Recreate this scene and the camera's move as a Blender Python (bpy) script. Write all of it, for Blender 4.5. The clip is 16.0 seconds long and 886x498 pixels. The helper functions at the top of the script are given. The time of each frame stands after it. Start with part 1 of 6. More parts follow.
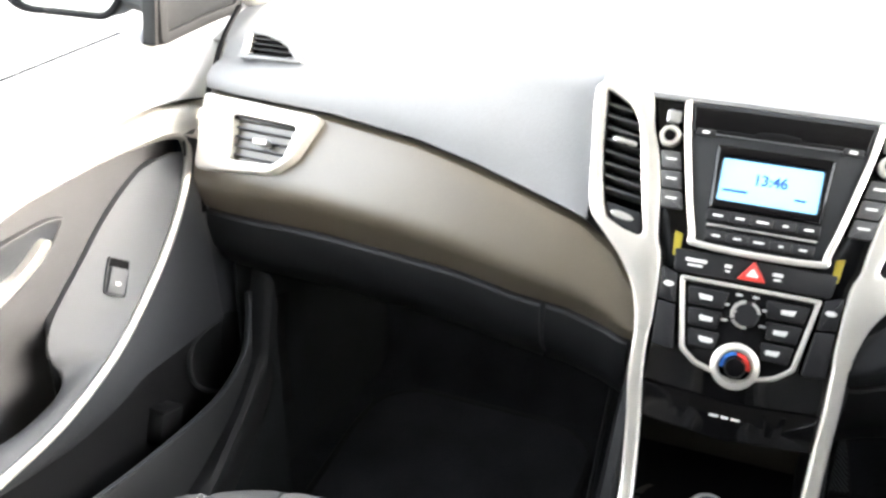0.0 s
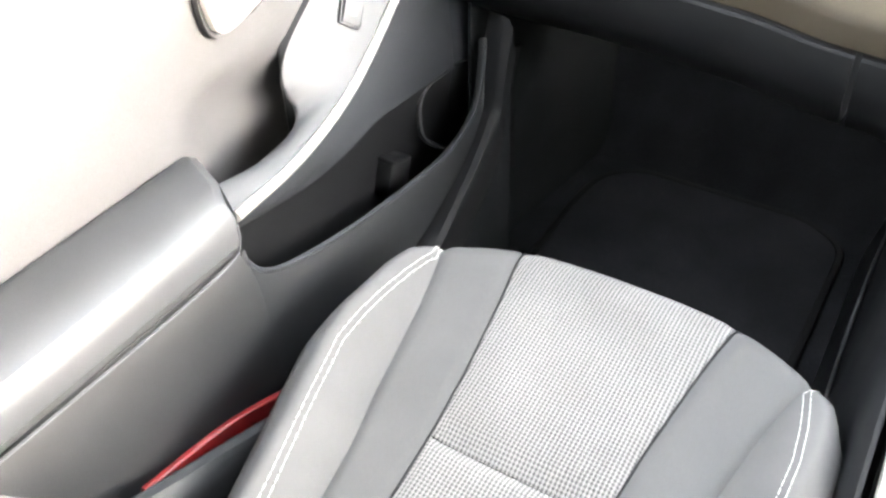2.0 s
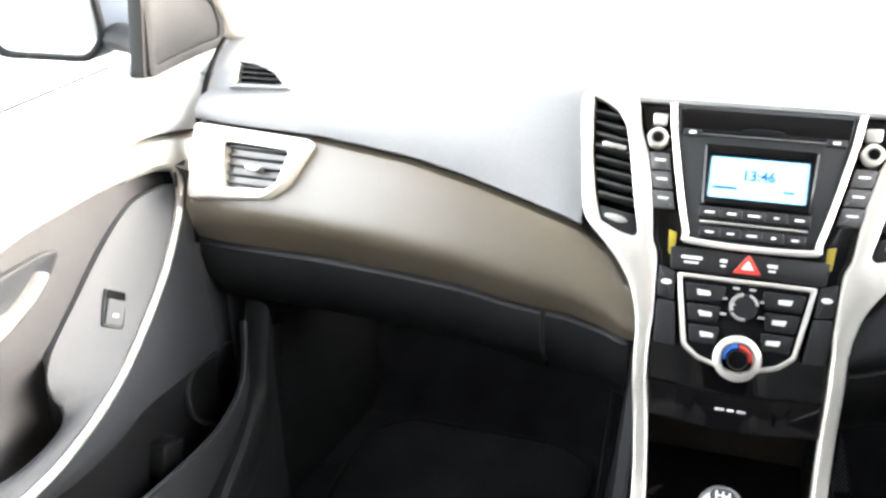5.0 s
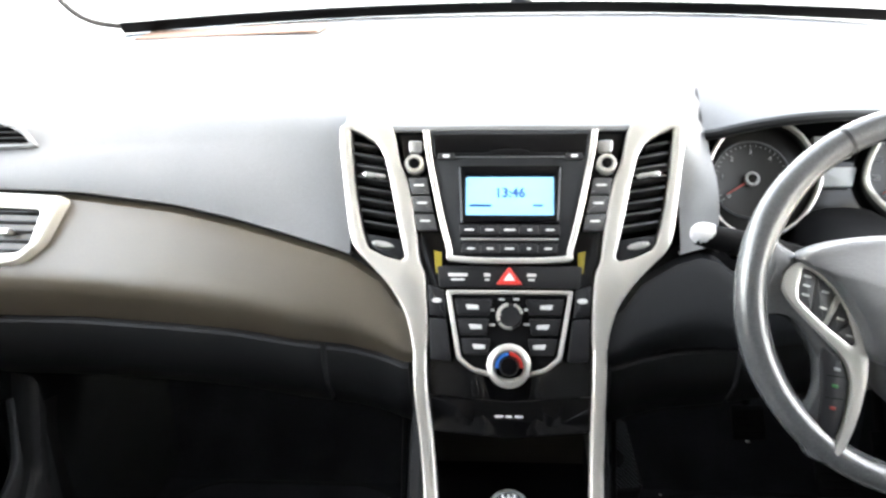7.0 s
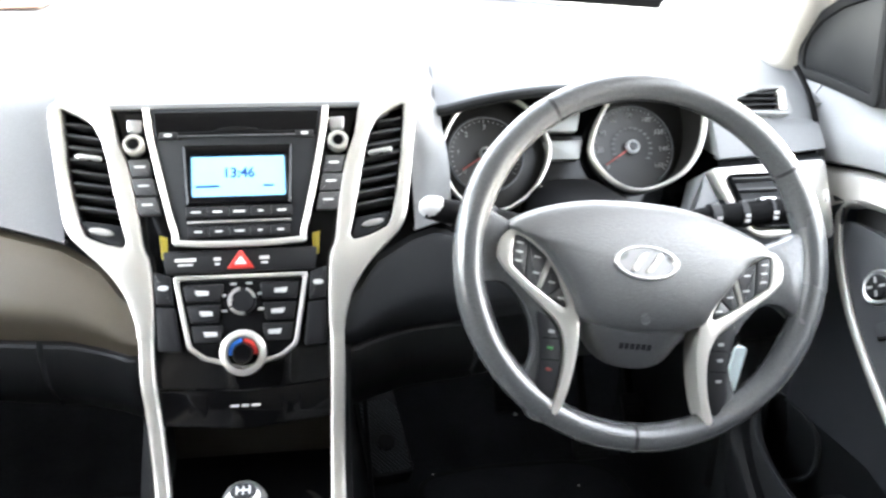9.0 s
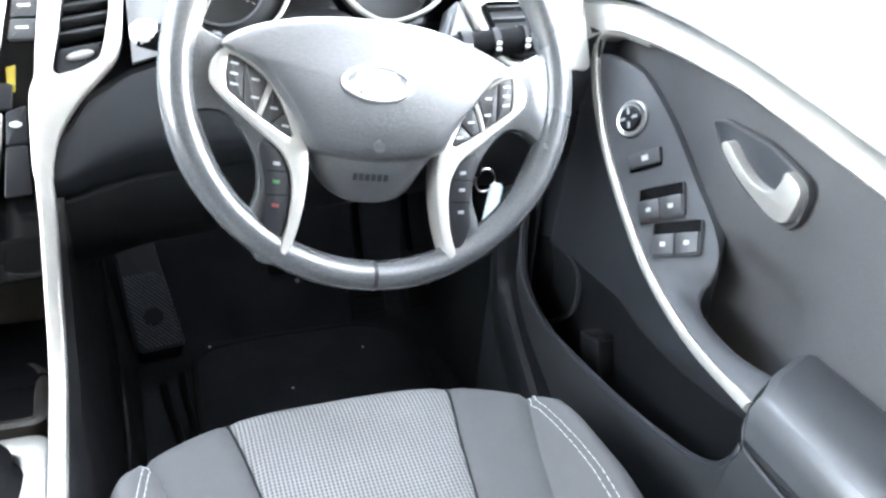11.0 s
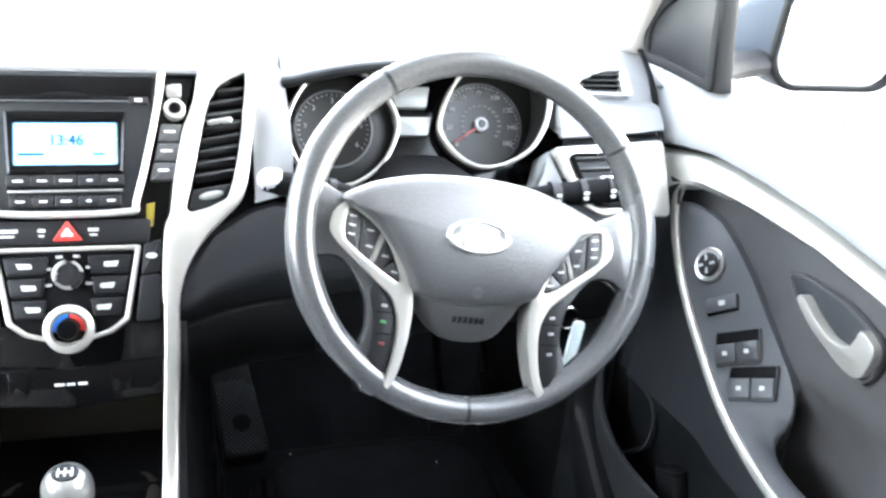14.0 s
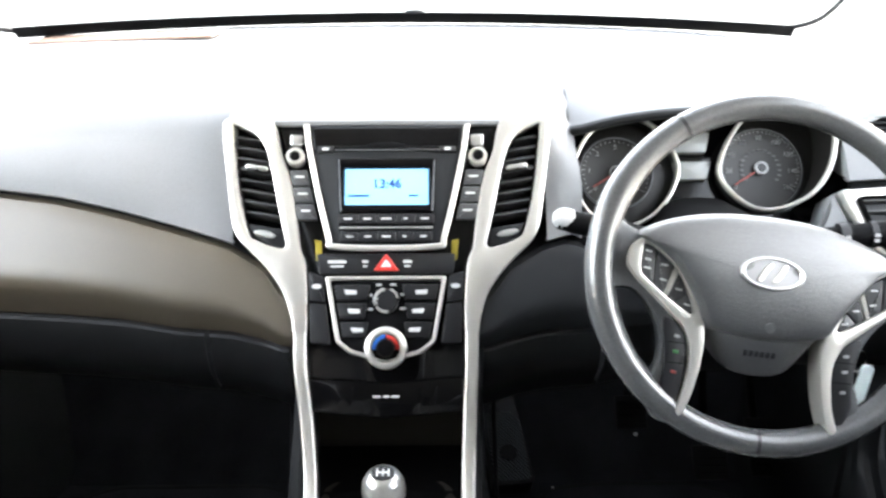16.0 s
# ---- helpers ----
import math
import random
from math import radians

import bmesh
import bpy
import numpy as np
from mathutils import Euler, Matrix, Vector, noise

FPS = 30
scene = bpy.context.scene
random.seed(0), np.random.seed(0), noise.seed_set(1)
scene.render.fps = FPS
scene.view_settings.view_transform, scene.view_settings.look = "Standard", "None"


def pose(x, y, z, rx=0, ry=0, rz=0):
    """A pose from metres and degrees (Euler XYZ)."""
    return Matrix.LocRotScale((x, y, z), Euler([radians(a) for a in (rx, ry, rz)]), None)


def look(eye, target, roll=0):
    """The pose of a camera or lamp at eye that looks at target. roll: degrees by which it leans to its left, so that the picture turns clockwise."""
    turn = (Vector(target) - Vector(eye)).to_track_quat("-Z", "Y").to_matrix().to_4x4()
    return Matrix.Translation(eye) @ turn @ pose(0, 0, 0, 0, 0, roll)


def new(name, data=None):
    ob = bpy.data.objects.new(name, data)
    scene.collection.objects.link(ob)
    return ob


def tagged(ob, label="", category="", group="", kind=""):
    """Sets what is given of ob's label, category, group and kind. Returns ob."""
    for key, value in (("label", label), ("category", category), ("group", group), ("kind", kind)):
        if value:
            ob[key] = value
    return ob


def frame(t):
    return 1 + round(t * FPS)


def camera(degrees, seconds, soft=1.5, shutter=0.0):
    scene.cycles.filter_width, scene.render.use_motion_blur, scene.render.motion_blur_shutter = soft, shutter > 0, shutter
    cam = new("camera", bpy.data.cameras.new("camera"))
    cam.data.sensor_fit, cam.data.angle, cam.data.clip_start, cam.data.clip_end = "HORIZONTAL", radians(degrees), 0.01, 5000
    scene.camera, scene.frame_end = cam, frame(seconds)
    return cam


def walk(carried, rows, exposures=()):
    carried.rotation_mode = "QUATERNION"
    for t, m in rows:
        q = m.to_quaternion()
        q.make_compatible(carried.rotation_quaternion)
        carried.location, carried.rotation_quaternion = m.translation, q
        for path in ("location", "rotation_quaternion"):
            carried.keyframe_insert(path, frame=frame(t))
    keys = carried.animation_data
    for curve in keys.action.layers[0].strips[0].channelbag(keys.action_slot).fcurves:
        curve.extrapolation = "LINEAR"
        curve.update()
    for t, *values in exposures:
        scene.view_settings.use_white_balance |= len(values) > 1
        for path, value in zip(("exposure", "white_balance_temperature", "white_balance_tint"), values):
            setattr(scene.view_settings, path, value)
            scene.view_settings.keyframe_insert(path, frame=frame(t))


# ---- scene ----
cam = camera(53.21, 16.0, soft=2.5, shutter=0.3)
PATH = [
    (0, pose(-0.0332, -0.8478, 0.9263, 62.21, -1.47, 20.32)),
    (0.5, pose(-0.0710, -0.8452, 0.9053, 59.47, -1.32, 23.84)),
    (1, pose(-0.1133, -0.8420, 0.8663, 55.63, -0.41, 27.25)),
    (1.5, pose(-0.1274, -0.8272, 0.8403, 52.47, 1.30, 30.42)),
    (2, pose(-0.1466, -0.8210, 0.8128, 49.43, 1.38, 31.40)),
    (2.5, pose(-0.1427, -0.8166, 0.8050, 46.76, 1.87, 31.42)),
    (3, pose(-0.1264, -0.8308, 0.8359, 50.49, 1.56, 30.56)),
    (3.5, pose(-0.1082, -0.8509, 0.8686, 54.89, 0.48, 28.54)),
    (4, pose(-0.0838, -0.8611, 0.9046, 59.05, 0.16, 25.56)),
    (6.5, pose(-0.0189, -0.8984, 0.8784, 68.83, 1.37, 6.22)),
    (7, pose(-0.0027, -0.8926, 0.8740, 68.82, 1.26, 3.95)),
    (7.5, pose(0.0107, -0.8844, 0.8587, 68.62, 0.25, 0.29)),
    (8, pose(0.0323, -0.8787, 0.8531, 68.16, -0.35, -3.01)),
    (8.5, pose(0.0538, -0.8802, 0.8479, 68.45, -0.81, -5.73)),
    (9, pose(0.0792, -0.8793, 0.8477, 68.56, -0.85, -8.34)),
    (9.5, pose(0.1143, -0.8737, 0.8342, 69.18, -1.22, -12.15)),
    (10, pose(0.1402, -0.8601, 0.8201, 67.80, -2.68, -15.32)),
    (10.2, pose(0.1491, -0.8538, 0.8094, 66.43, -3.51, -16.89)),
    (12.3, pose(0.1774, -0.8545, 0.7631, 59.25, -4.12, -20.98)),
    (12.5, pose(0.1686, -0.8562, 0.7777, 60.62, -4.57, -20.73)),
    (13, pose(0.1566, -0.8657, 0.7999, 63.52, -5.01, -19.73)),
    (13.5, pose(0.1437, -0.8759, 0.8261, 65.55, -4.82, -17.66)),
    (14, pose(0.1274, -0.8856, 0.8393, 67.73, -3.99, -14.88)),
    (14.5, pose(0.1128, -0.8979, 0.8435, 69.15, -3.28, -11.75)),
    (15, pose(0.0950, -0.9146, 0.8503, 69.16, -2.32, -7.57)),
    (15.5, pose(0.0792, -0.9319, 0.8552, 69.24, -0.70, -4.11)),
    (16, pose(0.0563, -0.9494, 0.8468, 70.59, 0.14, -0.54)),
]
EXPOSURES = [(0.0, 5.19, 6750, 10), (1.0, 5.84, 6750, 10), (2.5, 6.09, 6750, 10), (3.5, 6.04, 6710, 10), (4.2, 5.84, 6710, 10), (6.5, 4.84, 6650, 10), (9.0, 5.14, 6490, 10), (10.0, 5.34, 6270, 10), (12.4, 6.78, 6140, 9), (13.0, 6.56, 6160, 9), (13.5, 6.1, 6190, 9), (14.5, 5.5, 6300, 10), (16.0, 4.97, 6540, 10)]
walk(cam, PATH, EXPOSURES)

# ---- world and light ----
world = bpy.data.worlds.new("overcast_sky")
scene.world = world
world.use_nodes = True
wn, wl = world.node_tree.nodes, world.node_tree.links
sky = wn.new("ShaderNodeTexSky")
sky.sky_type = 'NISHITA'
sky.sun_disc = False
sky.sun_elevation, sky.sun_rotation = radians(11.0), radians(77)
sky.air_density, sky.dust_density, sky.ozone_density = 1.0, 1.2, 0.6
wn["Background"].inputs["Strength"].default_value = 0.15
haze = wn.new("ShaderNodeHueSaturation")
haze.inputs["Saturation"].default_value = 0.34
wl.new(sky.outputs["Color"], haze.inputs["Color"])
wl.new(haze.outputs["Color"], wn["Background"].inputs["Color"])

sun_data = bpy.data.lights.new("sun", 'SUN')
sun_data.energy, sun_data.angle, sun_data.color = 0.15, radians(11), (1.0, 0.90, 0.78)
sun = new("sun", sun_data)
sun.matrix_world = look((6.0, 1.4, 1.20), (0, 0, 0))

# ---- materials ----
def mat(name, col, rough=0.5, metal=0.0, grain=0.0, scale=400.0, bump=0.0, stain=0.12, spec=0.5, coat=0.0, stretch=(1, 1, 1)):
    """A principled surface with fine grain, broad wear and a relief of its own."""
    m = bpy.data.materials.new(name)
    m.use_nodes = True
    n, l = m.node_tree.nodes, m.node_tree.links
    b = n["Principled BSDF"]
    tc = n.new("ShaderNodeTexCoord")
    mp = n.new("ShaderNodeMapping")
    mp.inputs["Scale"].default_value = stretch
    l.new(tc.outputs["Object"], mp.inputs["Vector"])
    fine = n.new("ShaderNodeTexNoise")
    fine.inputs["Scale"].default_value, fine.inputs["Detail"].default_value = scale, 3
    wide = n.new("ShaderNodeTexNoise")
    wide.inputs["Scale"].default_value, wide.inputs["Detail"].default_value = 9.0, 5
    l.new(mp.outputs[0], fine.inputs["Vector"])
    l.new(tc.outputs["Object"], wide.inputs["Vector"])
    ramp = n.new("ShaderNodeMapRange")
    ramp.inputs[1].default_value, ramp.inputs[2].default_value = 0.3, 0.7
    ramp.inputs[3].default_value, ramp.inputs[4].default_value = 1 - stain, 1 + stain
    l.new(wide.outputs[0], ramp.inputs[0])
    gr = n.new("ShaderNodeMapRange")
    gr.inputs[1].default_value, gr.inputs[2].default_value = 0.3, 0.7
    gr.inputs[3].default_value, gr.inputs[4].default_value = 1 - grain, 1 + grain
    l.new(fine.outputs[0], gr.inputs[0])
    mul = n.new("ShaderNodeMath")
    mul.operation = 'MULTIPLY'
    l.new(ramp.outputs[0], mul.inputs[0])
    l.new(gr.outputs[0], mul.inputs[1])
    vm = n.new("ShaderNodeVectorMath")
    vm.operation = 'SCALE'
    vm.inputs[0].default_value = col
    l.new(mul.outputs[0], vm.inputs["Scale"])
    l.new(vm.outputs[0], b.inputs["Base Color"])
    rr = n.new("ShaderNodeMapRange")
    rr.inputs[1].default_value, rr.inputs[2].default_value = 0.3, 0.7
    rr.inputs[3].default_value, rr.inputs[4].default_value = max(rough - 0.5 * stain, 0.02), min(rough + 0.5 * stain, 1)
    l.new(wide.outputs[0], rr.inputs[0])
    l.new(rr.outputs[0], b.inputs["Roughness"])
    b.inputs["Metallic"].default_value = metal
    b.inputs["Specular IOR Level"].default_value = spec
    b.inputs["Coat Weight"].default_value = coat
    b.inputs["Coat Roughness"].default_value = max(rough, 0.05)
    if bump:
        bp = n.new("ShaderNodeBump")
        bp.inputs["Strength"].default_value, bp.inputs["Distance"].default_value = bump, 0.001
        l.new(fine.outputs[0], bp.inputs["Height"])
        l.new(bp.outputs[0], b.inputs["Normal"])
    return m


def weave(name, dark, light, pitch=0.0042):
    """Two-tone mesh upholstery: small light knots in rows on a darker ground."""
    m = bpy.data.materials.new(name)
    m.use_nodes = True
    n, l = m.node_tree.nodes, m.node_tree.links
    b = n["Principled BSDF"]
    tc = n.new("ShaderNodeTexCoord")
    sep = n.new("ShaderNodeSeparateXYZ")
    l.new(tc.outputs["Object"], sep.inputs[0])
    outs = []
    for axis in (0, 1):
        k = n.new("ShaderNodeMath")
        k.operation = 'MULTIPLY'
        k.inputs[1].default_value = 2 * math.pi / pitch
        l.new(sep.outputs[axis], k.inputs[0])
        s = n.new("ShaderNodeMath")
        s.operation = 'SINE'
        l.new(k.outputs[0], s.inputs[0])
        outs.append(s)
    add = n.new("ShaderNodeMath")
    add.operation = 'MULTIPLY_ADD'
    add.inputs[1].default_value = 0.7
    l.new(outs[1].outputs[0], add.inputs[0])
    l.new(outs[0].outputs[0], add.inputs[2])
    mr = n.new("ShaderNodeMapRange")
    mr.inputs[1].default_value, mr.inputs[2].default_value = -1.1, 0.5
    l.new(add.outputs[0], mr.inputs[0])
    ns = n.new("ShaderNodeTexNoise")
    ns.inputs["Scale"].default_value = 14
    l.new(tc.outputs["Object"], ns.inputs["Vector"])
    mix = n.new("ShaderNodeMix")
    mix.data_type = 'RGBA'
    mix.inputs[6].default_value, mix.inputs[7].default_value = (*dark, 1), (*light, 1)
    l.new(mr.outputs[0], mix.inputs[0])
    sc = n.new("ShaderNodeMapRange")
    sc.inputs[3].default_value, sc.inputs[4].default_value = 0.8, 1.2
    l.new(ns.outputs[0], sc.inputs[0])
    vm = n.new("ShaderNodeVectorMath")
    vm.operation = 'SCALE'
    l.new(mix.outputs[2], vm.inputs[0])
    l.new(sc.outputs[0], vm.inputs["Scale"])
    l.new(vm.outputs[0], b.inputs["Base Color"])
    b.inputs["Roughness"].default_value = 0.9
    bp = n.new("ShaderNodeBump")
    bp.inputs["Strength"].default_value, bp.inputs["Distance"].default_value = 0.6, 0.0012
    l.new(mr.outputs[0], bp.inputs["Height"])
    l.new(bp.outputs[0], b.inputs["Normal"])
    return m


def glow(name, col, strength):
    m = bpy.data.materials.new(name)
    m.use_nodes = True
    b = m.node_tree.nodes["Principled BSDF"]
    b.inputs["Base Color"].default_value = (*[c * 0.3 for c in col], 1)
    b.inputs["Emission Color"].default_value = (*col, 1)
    b.inputs["Emission Strength"].default_value = strength
    b.inputs["Roughness"].default_value = 0.25
    return m


def clear(name):
    """Thin glass: see-through, glossier at a slant."""
    m = bpy.data.materials.new(name)
    m.use_nodes = True
    n, l = m.node_tree.nodes, m.node_tree.links
    n.remove(n["Principled BSDF"])
    tr, gl, mx, lw, pw, ad = (n.new("ShaderNode" + k) for k in ("BsdfTransparent", "BsdfGlossy", "MixShader", "LayerWeight", "Math", "Math"))
    pw.operation, ad.operation = 'POWER', 'MULTIPLY_ADD'
    pw.inputs[1].default_value = 5.0
    ad.inputs[1].default_value, ad.inputs[2].default_value = 0.6, 0.04
    gl.inputs["Roughness"].default_value = 0.02
    lw.inputs["Blend"].default_value = 0.5
    l.new(lw.outputs["Facing"], pw.inputs[0])
    l.new(pw.outputs[0], ad.inputs[0])
    l.new(ad.outputs[0], mx.inputs[0])
    l.new(tr.outputs[0], mx.inputs[1])
    l.new(gl.outputs[0], mx.inputs[2])
    l.new(mx.outputs[0], n["Material Output"].inputs["Surface"])
    return m


DASH = mat("soft_grey_dash_plastic", (0.17, 0.173, 0.180), 0.55, grain=0.10, scale=900, bump=0.25, stain=0.06)
# LOWER holds the warm light and KNEE the shade of one plastic.
LOWER = mat("grained_lower_dash_plastic", (0.078, 0.064, 0.044), 0.36, grain=0.10, scale=700, bump=0.25, stain=0.08, spec=1.0, coat=0.25)
KNEE = mat("shaded_knee_and_dark_trim_plastic", (0.0125, 0.0135, 0.0158), 0.5, grain=0.10, scale=700, bump=0.3, stain=0.08, spec=0.35)
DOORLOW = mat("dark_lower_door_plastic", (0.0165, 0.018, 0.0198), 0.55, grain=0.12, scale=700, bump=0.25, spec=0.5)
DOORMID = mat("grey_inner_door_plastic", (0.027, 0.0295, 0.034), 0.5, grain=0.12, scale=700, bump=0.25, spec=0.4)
ARM = mat("grey_armrest_plastic", (0.056, 0.0585, 0.063), 0.36, grain=0.10, scale=800, bump=0.25, stain=0.07, spec=0.7)
SLAT = mat("black_vent_slat_plastic", (0.042, 0.042, 0.043), 0.36, stain=0.1, spec=0.7)
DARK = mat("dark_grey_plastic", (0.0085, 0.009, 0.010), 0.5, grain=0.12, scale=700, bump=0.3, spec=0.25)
BLACK = mat("matt_black_plastic", (0.0035, 0.0035, 0.004), 0.6, grain=0.1, scale=500, bump=0.2, spec=0.08)
GLOSS = mat("piano_black_panel", (0.0025, 0.0025, 0.003), 0.10, stain=0.15, spec=0.3)
GREYKEY = mat("charcoal_button_plastic", (0.013, 0.0132, 0.015), 0.4, stain=0.08, spec=0.35)
SILVER = mat("satin_silver_paint", (0.70, 0.678, 0.635), 0.33, metal=0.72, grain=0.05, scale=1600, stain=0.04)
CHROME = mat("bright_chrome", (0.80, 0.80, 0.80), 0.12, metal=1.0, stain=0.04)
SATIN = mat("satin_chrome", (0.72, 0.72, 0.71), 0.28, metal=0.9, stain=0.05)
DOORPAD = mat("grey_door_plastic", (0.23, 0.232, 0.24), 0.52, grain=0.1, scale=800, bump=0.25, stain=0.07)
INSERT = mat("door_insert_cloth", (0.078, 0.077, 0.079), 0.85, grain=0.18, scale=1300, bump=0.35, stain=0.08, spec=0.2)
SWITCH = mat("satin_grey_switch_panel", (0.096, 0.099, 0.106), 0.55, stain=0.05, spec=0.25)
LEATHER = mat("worn_wheel_leather", (0.074, 0.0765, 0.079), 0.26, grain=0.14, scale=520, bump=0.35, stain=0.05, spec=0.9, coat=0.3)
PADMAT = mat("grained_airbag_cover", (0.050, 0.0515, 0.054), 0.38, grain=0.25, scale=330, bump=0.5, stain=0.05, spec=1.0, coat=0.6, stretch=(0.8, 3.6, 3.6))
CLOTH = mat("grey_seat_cloth", (0.082, 0.083, 0.085), 0.9, grain=0.14, scale=1500, bump=0.3, stain=0.1)
BOLSTER = mat("light_grey_bolster_cloth", (0.095, 0.095, 0.097), 0.88, grain=0.10, scale=1300, bump=0.25, stain=0.12)
# Seat sides: dark vinyl, darkened further for the shade at their angle.
SEATSIDE = mat("shaded_dark_seat_side_vinyl", (0.050, 0.051, 0.054), 0.5, grain=0.12, scale=900, bump=0.3, stain=0.1, spec=0.4)
MESHCLOTH = weave("two_tone_mesh_cloth", (0.062, 0.062, 0.063), (0.220, 0.218, 0.214), 0.0038)
THREAD = mat("pale_stitching_thread", (0.62, 0.62, 0.60), 0.8, stain=0.1)
SIDECARPET = mat("dark_grey_side_carpet", (0.022, 0.024, 0.0256), 0.95, grain=0.35, scale=900, bump=0.7, stain=0.2, spec=0.05)
CARPET = mat("black_carpet", (0.024, 0.0252, 0.028), 0.98, grain=0.5, scale=900, bump=0.9, stain=0.3, spec=0.02)
MATCLOTH = mat("black_floor_mat_pile", (0.029, 0.0302, 0.033), 0.98, grain=0.5, scale=1100, bump=0.9, stain=0.25, spec=0.03)
RUBBER = mat("black_rubber", (0.011, 0.0112, 0.012), 0.7, stain=0.2, spec=0.15)
HEADLINER = mat("pale_headliner_cloth", (0.55, 0.52, 0.47), 0.95, grain=0.1, scale=900, bump=0.2)
RED = mat("red_body_paint", (0.22, 0.008, 0.010), 0.35, stain=0.1, coat=0.5)
BODY = mat("dark_blue_body_paint", (0.017, 0.025, 0.037), 0.5, stain=0.05, spec=0.15)
PRINT = mat("white_printed_legend", (0.62, 0.62, 0.62), 0.6, stain=0.05)
GREENP = mat("green_printed_legend", (0.04, 0.16, 0.05), 0.6, stain=0.05)
REDP = mat("red_printed_legend", (0.70, 0.05, 0.04), 0.5, stain=0.05)
REDKEY = mat("dim_red_key_print", (0.20, 0.03, 0.025), 0.5, stain=0.05)
ENDCAP = mat("pale_grey_stalk_plastic", (0.52, 0.52, 0.53), 0.4, stain=0.05)
SCREEN = mat("grey_display_film", (0.26, 0.265, 0.26), 0.25, stain=0.06)
NEEDLE = mat("dull_red_needle", (0.30, 0.045, 0.035), 0.5, stain=0.05)
BLUEP = mat("blue_printed_arc", (0.03, 0.18, 0.65), 0.5, stain=0.05)
YELLOW = mat("yellow_sticker", (0.42, 0.33, 0.03), 0.6, stain=0.15)
WHITEP = mat("pale_key_tag_plastic", (0.80, 0.90, 0.90), 0.4, stain=0.05)
MIRROR = mat("mirror_glass", (0.93, 0.93, 0.93), 0.02, metal=1.0, stain=0.01)
DIAL = mat("black_dial_card", (0.012, 0.0115, 0.011), 0.4, stain=0.1, spec=0.3)
DIALPRINT = mat("dim_grey_dial_print", (0.24, 0.24, 0.245), 0.6, stain=0.05)
EMBLEM = mat("brushed_emblem_field", (0.26, 0.26, 0.265), 0.4, metal=0.3, stain=0.05)
TAN = mat("tan_reflection_tint", (0.20, 0.125, 0.090), 0.8, grain=0.1, scale=500, stain=0.15)
ASPHALT = mat("pale_dusty_asphalt", (0.28, 0.275, 0.26), 0.95, grain=0.35, scale=60, bump=0.6, stain=0.3)
LCD = glow("backlit_blue_display", (0.26, 0.60, 0.95), 0.072)
LCDTEXT = mat("dark_display_segments", (0.01, 0.06, 0.22), 0.5, stain=0.02)
SIDEKEY = mat("grey_side_key_plastic", (0.060, 0.060, 0.062), 0.4, stain=0.06)
# Tray and gear collar: the warm light on them is in this brown.
TRAYMAT = mat("brown_lit_tray_plastic", (0.030, 0.0265, 0.022), 0.45, grain=0.1, scale=700, bump=0.25, stain=0.1, spec=0.3)
GLASS = clear("window_glass")


# ---- shaping helpers ----
LEAN = math.atan(0.57)
CL, SL = math.cos(LEAN), math.sin(LEAN)


def face(x, z, off=0.0):
    """A point on the sloping face of the dash, off metres proud of it."""
    return Vector((x, 0.006 + 0.57 * (z - 0.514) - off * CL, z + off * SL))


def face_frame(x, z, off=0.0, turn=0.0):
    """The face's own frame: X to the right, Y up the slope, Z out of it."""
    m = Matrix(((1, 0, 0), (0, SL, -CL), (0, CL, SL))).to_4x4()
    return Matrix.Translation(face(x, z, off)) @ m @ Matrix.Rotation(radians(turn), 4, 'Z')


FACE0 = face_frame(0, 0.5)


def fz(pts):
    """Places on the face given as (x, z) turned into the face's own frame."""
    return [(x, (z - 0.5) / CL) for x, z in pts]


def spline(pts, n=8, closed=False):
    """A smooth curve through the points."""
    p = [Vector(q) for q in pts]
    k = len(p)
    out = []
    for i in range(k if closed else k - 1):
        if closed:
            a, b, c, d = p[i - 1], p[i], p[(i + 1) % k], p[(i + 2) % k]
        else:
            b, c = p[i], p[i + 1]
            a = p[i - 1] if i else b * 2 - c
            d = p[i + 2] if i + 2 < k else c * 2 - b
        for j in range(n):
            t = j / n
            out.append(0.5 * (2 * b + (c - a) * t + (2 * a - 5 * b + 4 * c - d) * t * t + (3 * b - a - 3 * c + d) * t ** 3))
    if not closed:
        out.append(p[-1])
    return out


def rounded(pts, r, n=4):
    """A polygon with its corners rounded."""
    p = [Vector(q).to_2d() for q in pts]
    out = []
    for i, b in enumerate(p):
        a, c = p[i - 1], p[(i + 1) % len(p)]
        d1, d2 = (a - b), (c - b)
        k = min(r, d1.length * 0.45, d2.length * 0.45)
        s, e = b + d1.normalized() * k, b + d2.normalized() * k
        for j in range(n + 1):
            t = j / n
            out.append(s * (1 - t) ** 2 + b * 2 * t * (1 - t) + e * t * t)
    return out


def area2(p):
    return sum(p[i - 1][0] * p[i][1] - p[i][0] * p[i - 1][1] for i in range(len(p)))


def inset(pts, d):
    p = [Vector(q).to_2d() for q in pts]
    sgn = 1 if area2(p) > 0 else -1
    out = []
    for i, b in enumerate(p):
        e1, e2 = b - p[i - 1], p[(i + 1) % len(p)] - b
        if e1.length < 1e-9 or e2.length < 1e-9:
            e1 = e2 = p[(i + 1) % len(p)] - p[i - 1]
        n1, n2 = Vector((-e1.y, e1.x)).normalized(), Vector((-e2.y, e2.x)).normalized()
        m = n1 + n2
        m = m / max(m.length_squared / 2, 0.35) if m.length > 1e-6 else n1
        out.append(b + m * d * sgn)
    return out


